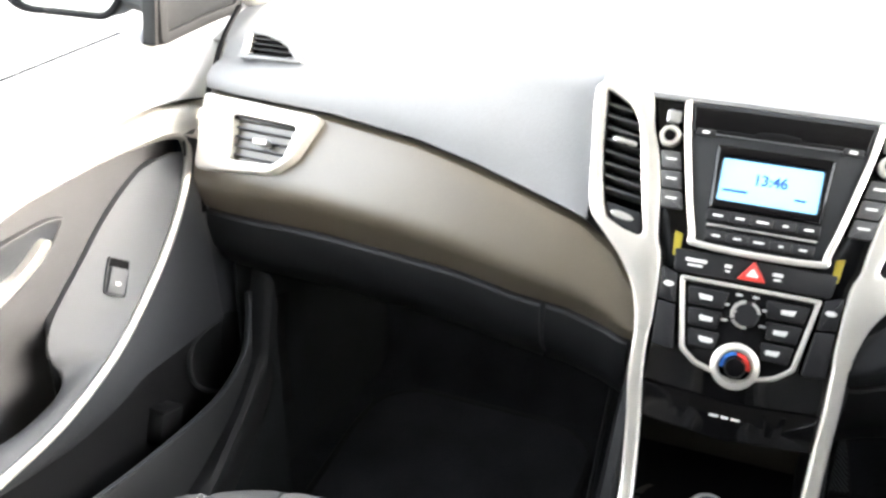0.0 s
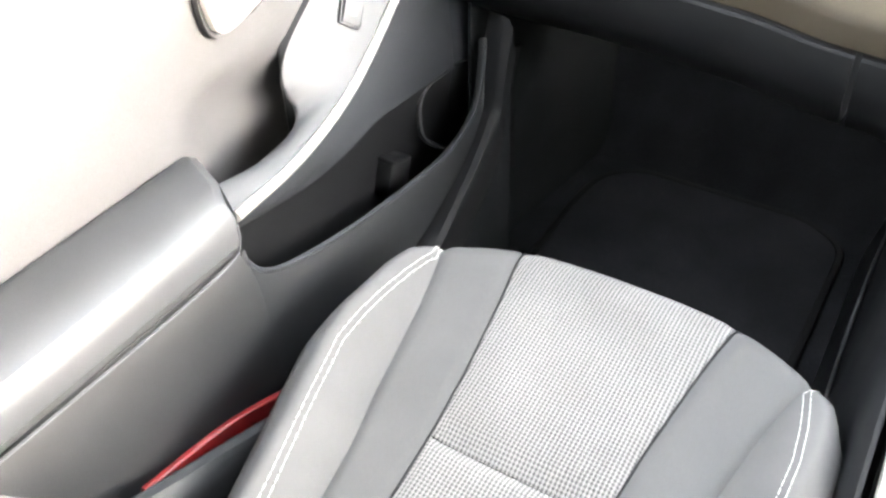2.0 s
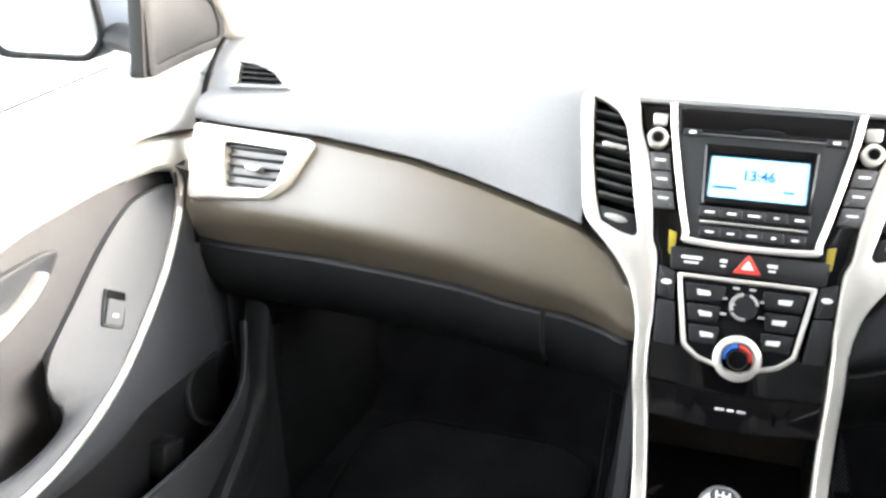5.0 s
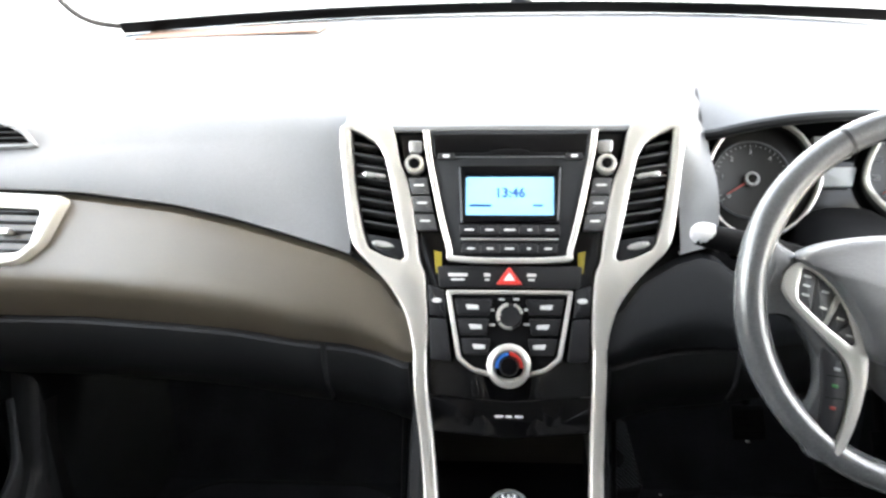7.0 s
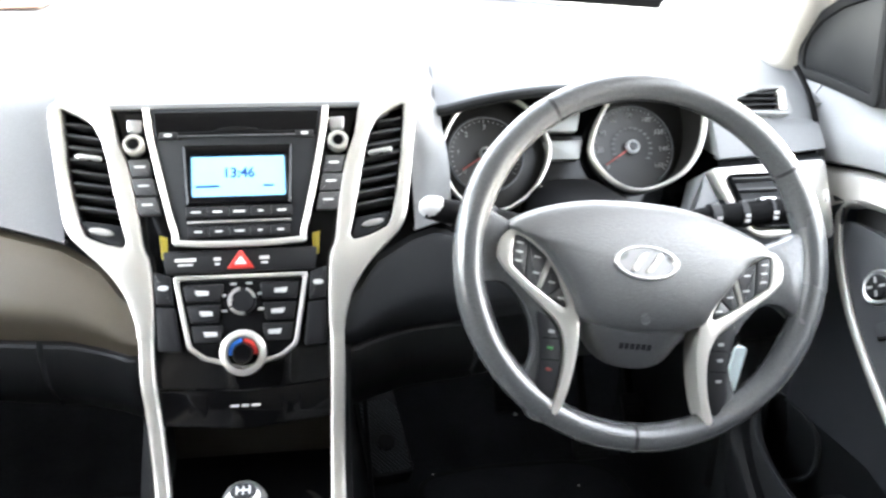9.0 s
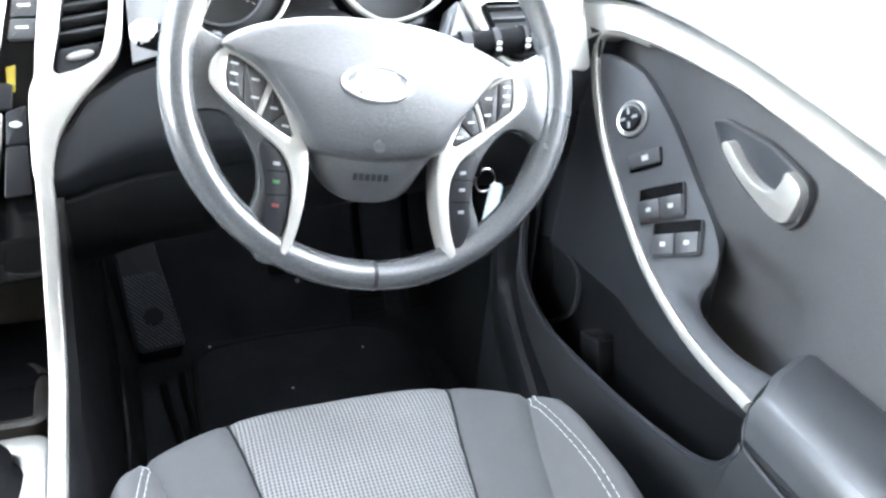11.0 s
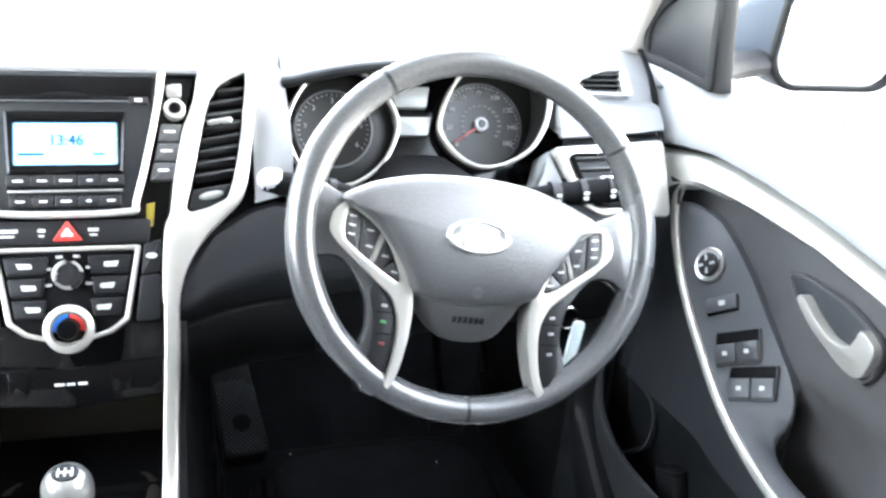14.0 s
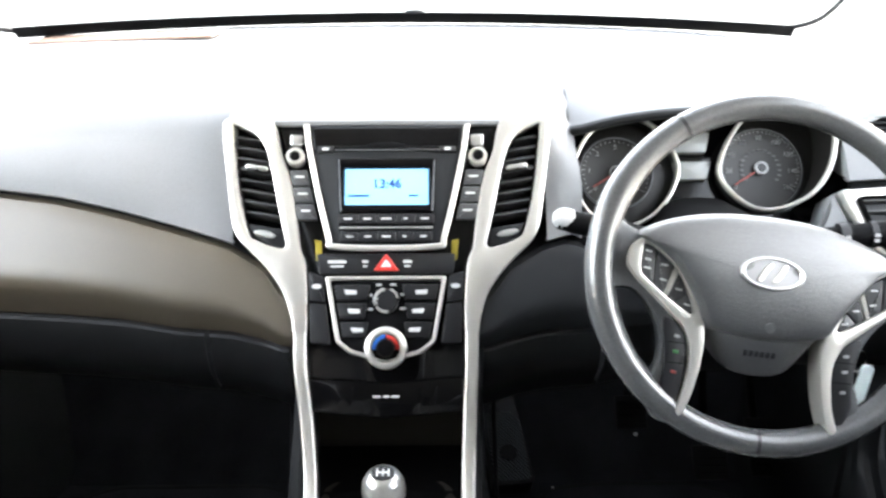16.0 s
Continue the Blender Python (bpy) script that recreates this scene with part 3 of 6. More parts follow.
# small demister grilles at the ends of the dash top
for s in (-1, 1):
    vent = thing("demister_vent", "small slatted side window demister in the dash end", "air vent", face(s * 0.60, 0.635, 0.0), group="demister vents")
    o = fz([(s * x, z) for x, z in ((0.630, 0.656), (0.637, 0.624), (0.548, 0.627), (0.570, 0.646), (0.60, 0.655))])
    part("surround", frame_plate(rounded(o, 0.006), [rounded(inset(o, 0.0045), 0.004)], -0.020, -0.004, 0.001, FACE0), DOORPAD if s > 0 else DASH, vent)
    part("backing", plate(inset(o, 0.003), -0.030, -0.017, 0.0005, FACE0), BLACK, vent)
    for k in range(4):
        z = 0.6295 + 0.0058 * k
        x0 = 0.558 + 0.006 * k
        part("slat", box(0.628 - x0, 0.0018, 0.012, 0.0005, face_frame(s * (x0 + 0.628) / 2, z, -0.010)), DARK, vent)
    part("end_cap", box(0.010, 0.026, 0.012, 0.002, face_frame(s * 0.6245, 0.640, -0.008)), SILVER, vent)

# flat tan strip at the foot of the windscreen, drawn for a brownish reflection
single("card", box(0.30, 0.06, 0.003, 0.001, pose(-0.43, 0.485, 0.700, 4, -2.5, -7)), TAN, "tan strip in place of a brownish reflection under the windscreen", "card")


# ---- centre stack ----
def side_vent(s):
    """A tall curved centre vent and the silver trim that runs down from it."""
    trim = thing("console_trim", "satin silver trim round a tall centre vent, running down the console", "trim", face(s * 0.15, 0.56), group="console trims")
    outer = spline([(0.160, 0.6475), (0.133, 0.6440), (0.1235, 0.612), (0.1125, 0.586), (0.106, 0.559), (0.1012, 0.532), (0.0980, 0.511), (0.0918, 0.496), (0.0885, 0.455), (0.0895, 0.428),
                    (0.1035, 0.428), (0.1065, 0.442), (0.1155, 0.466), (0.133, 0.489), (0.152, 0.5065), (0.1685, 0.5215), (0.1760, 0.537), (0.181, 0.565), (0.1852, 0.592), (0.191, 0.632), (0.186, 0.6455)], 4, True)
    hole = rounded([(0.1790, 0.6390), (0.1745, 0.6390), (0.1620, 0.6335), (0.1524, 0.6285), (0.1450, 0.6215), (0.1385, 0.610), (0.132, 0.5865), (0.1250, 0.5562), (0.1187, 0.532), (0.1137, 0.5150), (0.1180, 0.5110), (0.136, 0.515), (0.155, 0.523), (0.161, 0.5377), (0.1665, 0.5575), (0.1722, 0.586), (0.1762, 0.615)], 0.004)
    tr = lambda pts: fz([(s * p[0], p[1]) for p in pts])
    part("vent_surround", frame_plate(tr(outer), [tr(hole)], -0.012, 0.007, 0.0028, FACE0), SILVER, trim)
    # the arm of the trim, down the slope and back along the console
    low = (0.0945, 0.0875, 0.0800, 0.0780, 0.0765, 0.0755, 0.0745) if s < 0 else (0.0955, 0.0930, 0.0905, 0.0890, 0.0890, 0.0880, 0.0860)
    path = spline([face(s * 0.0963, 0.452, 0.0015), face(s * 0.0963, 0.425, 0.0022), face(s * low[0], 0.39, 0.002), face(s * low[1], 0.345)]
                  + [Vector((s * x, y, z)) for x, y, z in zip(low[2:], (-0.135, -0.20, -0.30, -0.45, -0.66), (0.288, 0.265, 0.258, 0.256, 0.250))], 7)
    prof = rounded([(-0.0075, -0.014), (0.0075, -0.014), (0.0075, 0.0045), (-0.0075, 0.0045)], 0.0035, 3)
    part("arm", sweep(path, prof, (0, -0.75, 0.62)), SILVER, trim)

    vent = thing("air_vent", "tall curved air vent with eight black slats", "air vent", face(s * 0.15, 0.57), group="centre vents")
    part("backing", plate(inset(tr(hole), -0.002), -0.040, -0.030, 0.0005, FACE0), BLACK, vent)
    walls = [Vector((*q, 0)) for q in tr(hole)]
    part("duct", loft([[FACE0 @ Vector((q.x, q.y, h)) for q in walls] for h in (0.003, -0.034)], closed=True), BLACK, vent)
    lo = [(0.513, 0.1137), (0.532, 0.1187), (0.5562, 0.125), (0.5865, 0.132), (0.610, 0.1385), (0.6215, 0.145), (0.6335, 0.162), (0.640, 0.1785)]
    hi = [(0.513, 0.130), (0.523, 0.155), (0.5377, 0.161), (0.5575, 0.1665), (0.586, 0.1722), (0.615, 0.1762), (0.640, 0.1785)]
    for k in range(8):
        z = 0.546 + 0.0112 * k
        a, b = lerp(lo, z), lerp(hi, z)
        if b - a < 0.012:
            continue
        part("slat", box(b - a - 0.001, 0.0028, 0.017, 0.0009, face_frame(s * (a + b) / 2, z, -0.010, s * 9) @ Matrix.Rotation(radians(-14), 4, 'X')), SLAT, vent)
    part("tab", box(0.026, 0.0055, 0.016, 0.002, face_frame(s * 0.150, 0.5935, 0.002, s * 9)), SATIN, vent, "satin silver slat tab")
    part("wheel_panel", plate(rounded([(s * x, y) for x, y in fz([(0.1155, 0.5155), (0.119, 0.5125), (0.136, 0.5165), (0.154, 0.5245), (0.1595, 0.5375), (0.120, 0.5315)])], 0.003), -0.010, 0.001, 0.0015, FACE0), KNEE, vent)
    tw = face_frame(s * 0.139, 0.5265, 0.001, s * 12)
    wheel = part("thumb_wheel", plate(circle(0.0125, 24, 0, 0, 0.0038), -0.003, 0.0035, 0.0015, tw), SATIN, vent, "ribbed silver thumb wheel")
    for k in range(5):
        part("rib", box(0.0012, 0.0055, 0.002, 0.0003, tw @ pose(-0.008 + 0.004 * k, 0, 0.0035)), SATIN, wheel)


side_vent(-1)
side_vent(1)

stack = thing("centre_stack", "piano black centre stack between silver trims", "console panel", face(0, 0.5, -0.01))
outl = [(-0.128, 0.645), (0.128, 0.645), (0.115, 0.60), (0.108, 0.53), (0.094, 0.495), (0.092, 0.43), (0.090, 0.386), (0.0, 0.380), (-0.090, 0.386), (-0.092, 0.43), (-0.094, 0.495), (-0.108, 0.53), (-0.115, 0.60)]
part("panel", plate(fz(outl), -0.02, -0.004, 0.001, FACE0), GLOSS, stack)
flap = [(-0.090, 0.385), (0.0, 0.379), (0.090, 0.385), (0.088, 0.353), (0.0, 0.346), (-0.088, 0.353)]
part("socket_flap", plate(rounded(fz(flap), 0.004), -0.020, -0.003, 0.002, FACE0), GLOSS, stack)
for k in range(3):
    part("legend", box(0.009 - 0.002 * (k == 1), 0.0028, 0.0006, 0, face_frame(-0.0105 + 0.0105 * k, 0.3665, -0.0028)), PRINT, stack)
for s in (-1, 1):
    part("flap_dimple", plate(rounded(fz([(s * 0.036, 0.377), (s * 0.058, 0.379), (s * 0.055, 0.358), (s * 0.038, 0.357)]), 0.004), -0.004, -0.0022, 0.001, FACE0), GLOSS, stack)
# open tray under the flap
# Back wall's warm light is in its brown; the floor stays black.
tray = [[Vector((x, y, z)) for x in np.linspace(-0.088, 0.088, 9)] for y, z in ((-0.078, 0.352), (-0.004, 0.343), (0.004, 0.33), (0.003, 0.29), (0.0, 0.254))]
part("tray", solid(tray, 0.003, (0, 1, -1)), TRAYMAT, stack)
floor_rows = [[Vector((x, y, z)) for x in np.linspace(-0.088, 0.088, 9)] for y, z in ((0.003, 0.256), (-0.03, 0.249), (-0.10, 0.245))]
part("tray_floor", solid(floor_rows, 0.003, (0, 0, -1)), BLACK, stack)

# radio
radio = thing("car_radio", "built-in black radio with blue display, silver frame, buttons and knobs", "radio", face(0, 0.57))
body = [(-0.094, 0.638), (0.094, 0.638), (0.087, 0.60), (0.066, 0.522), (0.054, 0.512), (-0.054, 0.512), (-0.066, 0.522), (-0.087, 0.60)]
part("fascia", plate(rounded(fz(body), 0.008), -0.006, 0.004, 0.001, FACE0), KNEE, radio)
top_strip = [(-0.086, 0.6345), (0.086, 0.6345), (0.083, 0.611), (-0.083, 0.611)]
part("disc_panel", plate(rounded(fz(top_strip), 0.003), 0.003, 0.0065, 0.001, FACE0), GLOSS, radio)
part("disc_slot", box(0.122, 0.0036, 0.002, 0.0005, face_frame(0, 0.6142, 0.0065)), BLACK, radio)
# Lighter strip under the slot: an edge highlight drawn as a part.
part("slot_edge_glint", box(0.124, 0.0012, 0.0028, 0.0004, face_frame(0, 0.6114, 0.0068)), SWITCH, radio)
part("slot_lip", plate(circle(0.022, 24, 0, (0.6165 - 0.5) / CL, 0.0035), 0.006, 0.0085, 0.001, FACE0), BLACK, radio)
for s in (-1, 1):
    k = part("eject_key" if s > 0 else "mute_key", box(0.019, 0.0075, 0.005, 0.001, face_frame(s * 0.0705, 0.612, 0.0065)), GREYKEY, radio)
    part("legend", box(0.007, 0.003, 0.0006, 0, face_frame(s * 0.0705, 0.612, 0.0092)), PRINT, k)
u = [(-0.0935, 0.638), (-0.0865, 0.60), (-0.0665, 0.525), (-0.054, 0.5125), (0.054, 0.5125), (0.0665, 0.525), (0.0865, 0.60), (0.0935, 0.638)]
part("silver_frame", sweep([FACE0 @ Vector((*q, 0.004)) for q in [Vector(a).to_2d() for a in spline([Vector((*b, 0)) for b in fz(u)], 6)]],
                           rounded([(-0.0032, -0.003), (0.0032, -0.003), (0.0032, 0.0045), (-0.0032, 0.0045)], 0.0018, 3), (0, -CL, SL)), SILVER, radio)
disp_o = fz([(-0.0575, 0.6035), (0.0575, 0.6035), (0.0545, 0.546), (-0.0545, 0.546)])
disp_i = fz([(-0.0478, 0.592), (0.0478, 0.592), (0.0478, 0.5555), (-0.0478, 0.5555)])
part("display_frame", frame_plate(rounded(disp_o, 0.003), [rounded(disp_i, 0.0015)], -0.002, 0.0075, 0.0035, FACE0), GLOSS, radio)
lcd = part("display", plate(fz([(-0.049, 0.593), (0.049, 0.593), (0.049, 0.5545), (-0.049, 0.5545)]), 0.0, 0.0042, 0.0002, FACE0), LCD, radio, "backlit pale blue display showing the time")
part("clock_digits", lettering("13:46", 0.0150, face_frame(0.0005, 0.5765, 0.0044), bold=0.0004), LCDTEXT, lcd)
part("status_text", box(0.024, 0.0028, 0.0005, 0, face_frame(-0.032, 0.5645, 0.0044)), LCDTEXT, lcd)
part("status_text", box(0.011, 0.0024, 0.0005, 0, face_frame(0.031, 0.5645, 0.0044)), LCDTEXT, lcd)
for r, (z, w) in enumerate(((0.5405, 0.0555), (0.5225, 0.0530))):
    part("button_bar", plate(rounded(fz([(-w, z + 0.0062), (w, z + 0.0062), (w - 0.001, z - 0.0062), (-w + 0.001, z - 0.0062)]), 0.002), 0.002, 0.0058, 0.001, FACE0), BLACK, radio)
    for k in range(5):
        x = (k - 2) * (w * 0.395)
        b = part("button", box(w * 0.385, 0.0112, 0.004, 0.0012, face_frame(x, z, 0.006)), GREYKEY, radio)
        part("legend", box((0.013, 0.012, 0.016, 0.007, 0.012)[k] * (0.62 if r else 0.75), 0.0022, 0.0005, 0, face_frame(x, z, 0.0081)), PRINT, b)
part("row_divider", box(0.106, 0.0022, 0.004, 0.0006, face_frame(0, 0.5315, 0.006)), SATIN, radio)
for s in (-1, 1):
    knob = part("volume_knob" if s < 0 else "tuning_knob", lathe([(0.0, 0.0), (0.0108, 0.0), (0.0108, 0.012), (0.0095, 0.0148), (0.0068, 0.0152), (0.0056, 0.0135), (0, 0.0130)], face_frame(s * 0.1055, 0.6045, -0.003), 28), SILVER, radio, "round silver knob")
    part("knob_cap", lathe([(0.0, 0.0), (0.0058, 0.0), (0.0050, 0.0022), (0, 0.003)], face_frame(s * 0.1055, 0.6045, 0.0110), 20), GLOSS, knob)
    # Satin plate above each knob, drawn for the silver trim's bright inward flare.
    part("knob_bracket", plate(rounded(fz([(s * 0.097, 0.628), (s * 0.113, 0.629), (s * 0.112, 0.617), (s * 0.098, 0.6165)]), 0.003), -0.004, 0.004, 0.0015, FACE0), SATIN, radio)
    for k in range(3):
        z = 0.5835 - 0.0175 * k
        a, b = lerp([(0.50, 0.069), (0.60, 0.0925)], z) + 0.0030, lerp([(0.50, 0.097), (0.60, 0.1155)], z)
        key = part("side_key", plate(rounded(fz([(s * a, z + 0.0080), (s * b, z + 0.0080), (s * (b - 0.004), z - 0.0080), (s * (a - 0.004), z - 0.0080)]), 0.0018), -0.004, 0.0045, 0.0014, FACE0), SIDEKEY, radio)
        part("legend", box(0.011, 0.0022, 0.0005, 0, face_frame(s * (a + b - 0.004) / 2, z + 0.001, 0.0046)), PRINT, key)
    single("sticker", plate(rounded(fz([(s * 0.0745, 0.520), (s * 0.083, 0.522), (s * 0.0805, 0.500), (s * 0.074, 0.500)]), 0.001), -0.0046, -0.0036, 0.0003, FACE0), YELLOW,
           "small yellow sticker on the piano black panel", "sticker", group="stickers")

# hazard switch row
haz = thing("hazard_switch_panel", "black switch strip with a red hazard triangle button", "switch panel", face(0, 0.496))
part("strip", plate(rounded(fz([(-0.079, 0.5065), (0.079, 0.5065), (0.076, 0.486), (-0.076, 0.486)]), 0.003), -0.006, 0.0025, 0.0012, FACE0), GREYKEY, haz)
tri = fz([(0, 0.5065), (0.0145, 0.4885), (-0.0145, 0.4885)])
hb = part("hazard_button", plate(rounded(tri, 0.0022), 0.001, 0.0062, 0.0015, FACE0), REDP, haz, "red hazard triangle")
part("triangle_centre", plate(rounded(inset(tri, 0.0042), 0.0012), 0.006, 0.0067, 0.0002, FACE0), PRINT, hb, "pale triangle print")
for x, w in ((-0.056, 0.021), (-0.024, 0.007), (0.024, 0.010)):
    part("legend", box(w, 0.0035, 0.0005, 0, face_frame(x, 0.498, 0.0027)), PRINT, haz)
    part("legend", box(w * 0.7, 0.0022, 0.0005, 0, face_frame(x, 0.4935, 0.0027)), PRINT, haz)
for s in (-1, 1):
    part("side_blank", plate(rounded(fz([(s * 0.071, 0.4835), (s * 0.0885, 0.4885), (s * 0.0865, 0.4595), (s * 0.0685, 0.4575)]), 0.002), -0.004, 0.004, 0.0015, FACE0), GREYKEY, haz)
    part("side_lamp_legend", plate(circle(0.0055, 16, s * 0.0785, (0.4735 - 0.5) / CL, 0.0028), 0.0035, 0.0046, 0.0003, FACE0), PRINT, haz)
    part("lower_blank", plate(rounded(fz([(s * 0.068, 0.4560), (s * 0.0865, 0.4575), (s * 0.0845, 0.4180), (s * 0.062, 0.4165)]), 0.003), -0.004, 0.004, 0.0015, FACE0), GREYKEY, haz)

# climate controls
clim = thing("climate_controls", "heater panel with silver frame, six keys and two rotary knobs", "heater controls", face(0, 0.44))
cf = [(-0.069, 0.4835), (0.069, 0.4835), (0.056, 0.4185), (0.040, 0.4075), (0.0, 0.398), (-0.040, 0.4075), (-0.056, 0.4185)]
part("base", plate(rounded(fz(cf), 0.004), -0.006, 0.001, 0.001, FACE0), BLACK, clim)
part("silver_frame", frame_plate(rounded(fz(cf), 0.004), [rounded(inset(fz(cf), 0.0048), 0.003)], -0.004, 0.006, 0.002, FACE0), SILVER, clim)
for s in (-1, 1):
    for k in range(3):
        z = 0.4675 - 0.0185 * k
        out_x = lerp([(0.41, 0.0475), (0.4835, 0.0625)], z)
        inn = (0.018, 0.021, 0.020)[k]
        key = part("key", plate(rounded(fz([(s * inn, z + 0.0076), (s * out_x, z + 0.0076), (s * (out_x - 0.0032), z - 0.0076), (s * (inn + 0.003), z - 0.0076)]), 0.0022), -0.002, 0.0042, 0.0014, FACE0), GREYKEY, clim)
        part("legend", plate(rounded(fz([(s * (out_x - 0.026), z + 0.0018), (s * (out_x - 0.012), z + 0.0026), (s * (out_x - 0.014), z - 0.0024), (s * (out_x - 0.026), z - 0.0022)]), 0.001), 0.0038, 0.0046, 0.0002, FACE0), PRINT, key)
def arc_plate(r0, r1, a0, a1, z0, z1, m, bevel=0.0003):
    """A flat ring segment between two angles."""
    q = [radians(a) for a in np.linspace(a0, a1, 14)]
    return plate([(r1 * math.cos(a), r1 * math.sin(a)) for a in q] + [(r0 * math.cos(a), r0 * math.sin(a)) for a in q[::-1]], z0, z1, bevel, m)


fan_m = face_frame(0.0005, 0.4588, 0.001)
fan = part("fan_dial", lathe([(0, 0), (0.0135, 0), (0.0135, 0.009), (0.0120, 0.0108), (0, 0.0112)], fan_m, 36), GREYKEY, clim, "black fan dial with silver arcs")
for a0, a1 in ((98, 205), (212, 282), (12, 70)):
    part("dial_arc", arc_plate(0.0104 if a0 == 98 else 0.0114, 0.0144, a0, a1, 0.004, 0.0112, fan_m, 0.0006), SATIN, fan, "silver arc")
part("dial_pointer", box(0.0030, 0.0062, 0.003, 0.0008, fan_m @ Matrix.Rotation(radians(82), 4, 'Z') @ pose(0, 0.0112, 0.0095)), PRINT, fan)
for k in range(6):
    a = radians(206 - 46 * k)
    part("fan_mark", box(0.0062, 0.0026, 0.0005, 0, face_frame(0.0205 * math.cos(a), 0.4588 + 0.0205 * math.sin(a) * CL, 0.0016)), PRINT, clim)
temp_m = face_frame(0, 0.4128, 0)
temp = part("temperature_dial", lathe([(0.0152, 0.004), (0.0158, 0.0098), (0.0172, 0.0112), (0.0205, 0.0108), (0.0232, 0.0088), (0.0238, 0.006), (0.0238, -0.002), (0.0152, -0.002)], temp_m, 44, True), SILVER, clim, "bright silver temperature dial")
part("dial_floor", lathe([(0, 0), (0.0155, 0), (0.0155, 0.0058), (0, 0.0060)], temp_m, 36), GLOSS, temp)
part("dial_cap", lathe([(0, 0), (0.0106, 0), (0.0104, 0.011), (0.0090, 0.0142), (0, 0.0150)], temp_m @ pose(0, -0.0008, 0.004), 32), GLOSS, temp)
for a0, a1, mt, nm in ((92, 190, BLUEP, "cold_arc"), (88, -10, REDP, "warm_arc")):
    part(nm, arc_plate(0.0110, 0.0150, a0, a1, 0.0050, 0.0085, temp_m), mt, temp)


# ---- centre console and gear lever ----
cons = thing("centre_console", "dark plastic centre console between the front seats", "console", (0, -0.25, 0))
for s in (-1, 1):
    rows = []
    for y, zt in ((0.36, 0.40), (0.12, 0.40), (0.02, 0.395), (-0.04, 0.365), (-0.085, 0.325), (-0.135, 0.272), (-0.20, 0.250), (-0.30, 0.243), (-0.66, 0.236)):
        rows.append([Vector((s * 0.0955, y, zt)), Vector((s * 0.106, y, zt - 0.012)), Vector((s * 0.112, y, zt - 0.06)), Vector((s * 0.122, y, 0.10)), Vector((s * 0.150, y, -0.085))])
    part("side_wall", solid(rows, 0.004, (-s, 0, 0)), DARK, cons)
    part("edge_trim", sweep(spline([(s * 0.128, 0.06, 0.30), (s * 0.133, 0.05, 0.20), (s * 0.135, 0.0, 0.10), (s * 0.13, -0.2, 0.05)], 6), oval(0.003, 0.003, 8), (1, 0, 0)), DARK, cons)
top_rows = [[Vector((x, y, z)) for x in np.linspace(-0.084, 0.084, 7)] for y, z in ((-0.085, 0.248), (-0.14, 0.232), (-0.30, 0.226), (-0.66, 0.226))]
part("deck", solid(top_rows, 0.004, (0, 0, -1)), BLACK, cons)
bin_o = rounded([(-0.079, -0.074), (-0.055, -0.050), (0.0, -0.039), (0.055, -0.050), (0.079, -0.074), (0.080, -0.162), (-0.080, -0.162)], 0.022, 6)
part("gear_collar", frame_plate(bin_o, [inset(bin_o, 0.016)], 0.205, 0.247, 0.006), TRAYMAT, cons)
pl_o = rounded([(-0.079, -0.165), (0.079, -0.165), (0.079, -0.36), (-0.079, -0.36)], 0.018)
gear_plate = thing("gear_surround", "satin silver gear lever surround", "gear surround", (0, -0.26, 0.23))
part("plate", frame_plate(pl_o, [rounded([(-0.055, -0.185), (0.055, -0.185), (0.055, -0.31), (-0.055, -0.31)], 0.02)], 0.228, 0.240, 0.004), SILVER, gear_plate)

gear = thing("gear_lever", "gear lever with silver-topped knob and black leather gaiter", "gear lever", (0, -0.23, 0.23))
gait = []
for t in np.linspace(0, 1, 9):
    c = Vector((0, -0.245 + 0.085 * t, 0.236 + 0.028 * t))
    wx, wy = 0.052 * (1 - t) ** 0.8 + 0.012, 0.058 * (1 - t) ** 0.8 + 0.012
    fold = 0.003 * math.sin(t * 22)
    gait.append([c + Vector(((wx + fold) * math.cos(a) * (1 + 0.05 * math.sin(5 * a)), (wy + fold) * math.sin(a), 0)) for a in np.linspace(0, 2 * math.pi, 28, endpoint=False)])
part("gaiter", loft(gait, closed=True, caps=True), BLACK, gear)
km = Matrix.Translation((0, -0.146, 0.266)) @ Matrix.Rotation(radians(14), 4, 'X')
part("grip", lathe([(0.011, -0.034), (0.0115, -0.004), (0.0165, 0.008), (0.0212, 0.018)], km, 28), BLACK, gear)
part("cap", lathe([(0.0212, 0.018), (0.0228, 0.025), (0.0232, 0.034), (0.0222, 0.043), (0.0190, 0.0505), (0.0135, 0.0548), (0.006, 0.0566), (0, 0.0568)], km, 32), SATIN, gear, "polished silver knob cap")
part("shift_plate", plate(circle(0.0125, 28, 0, 0.001, 0.0095), 0.0535, 0.0576, 0.0006, km), GREYKEY, gear, "dark shift pattern plate")
for k in range(3):
    part("shift_mark", box(0.0018, 0.010, 0.0006, 0, km @ pose(-0.006 + 0.006 * k, 0.001, 0.0579)), PRINT, gear)
part("shift_mark", box(0.0138, 0.0018, 0.0006, 0, km @ pose(0, 0.001, 0.0581)), PRINT, gear)


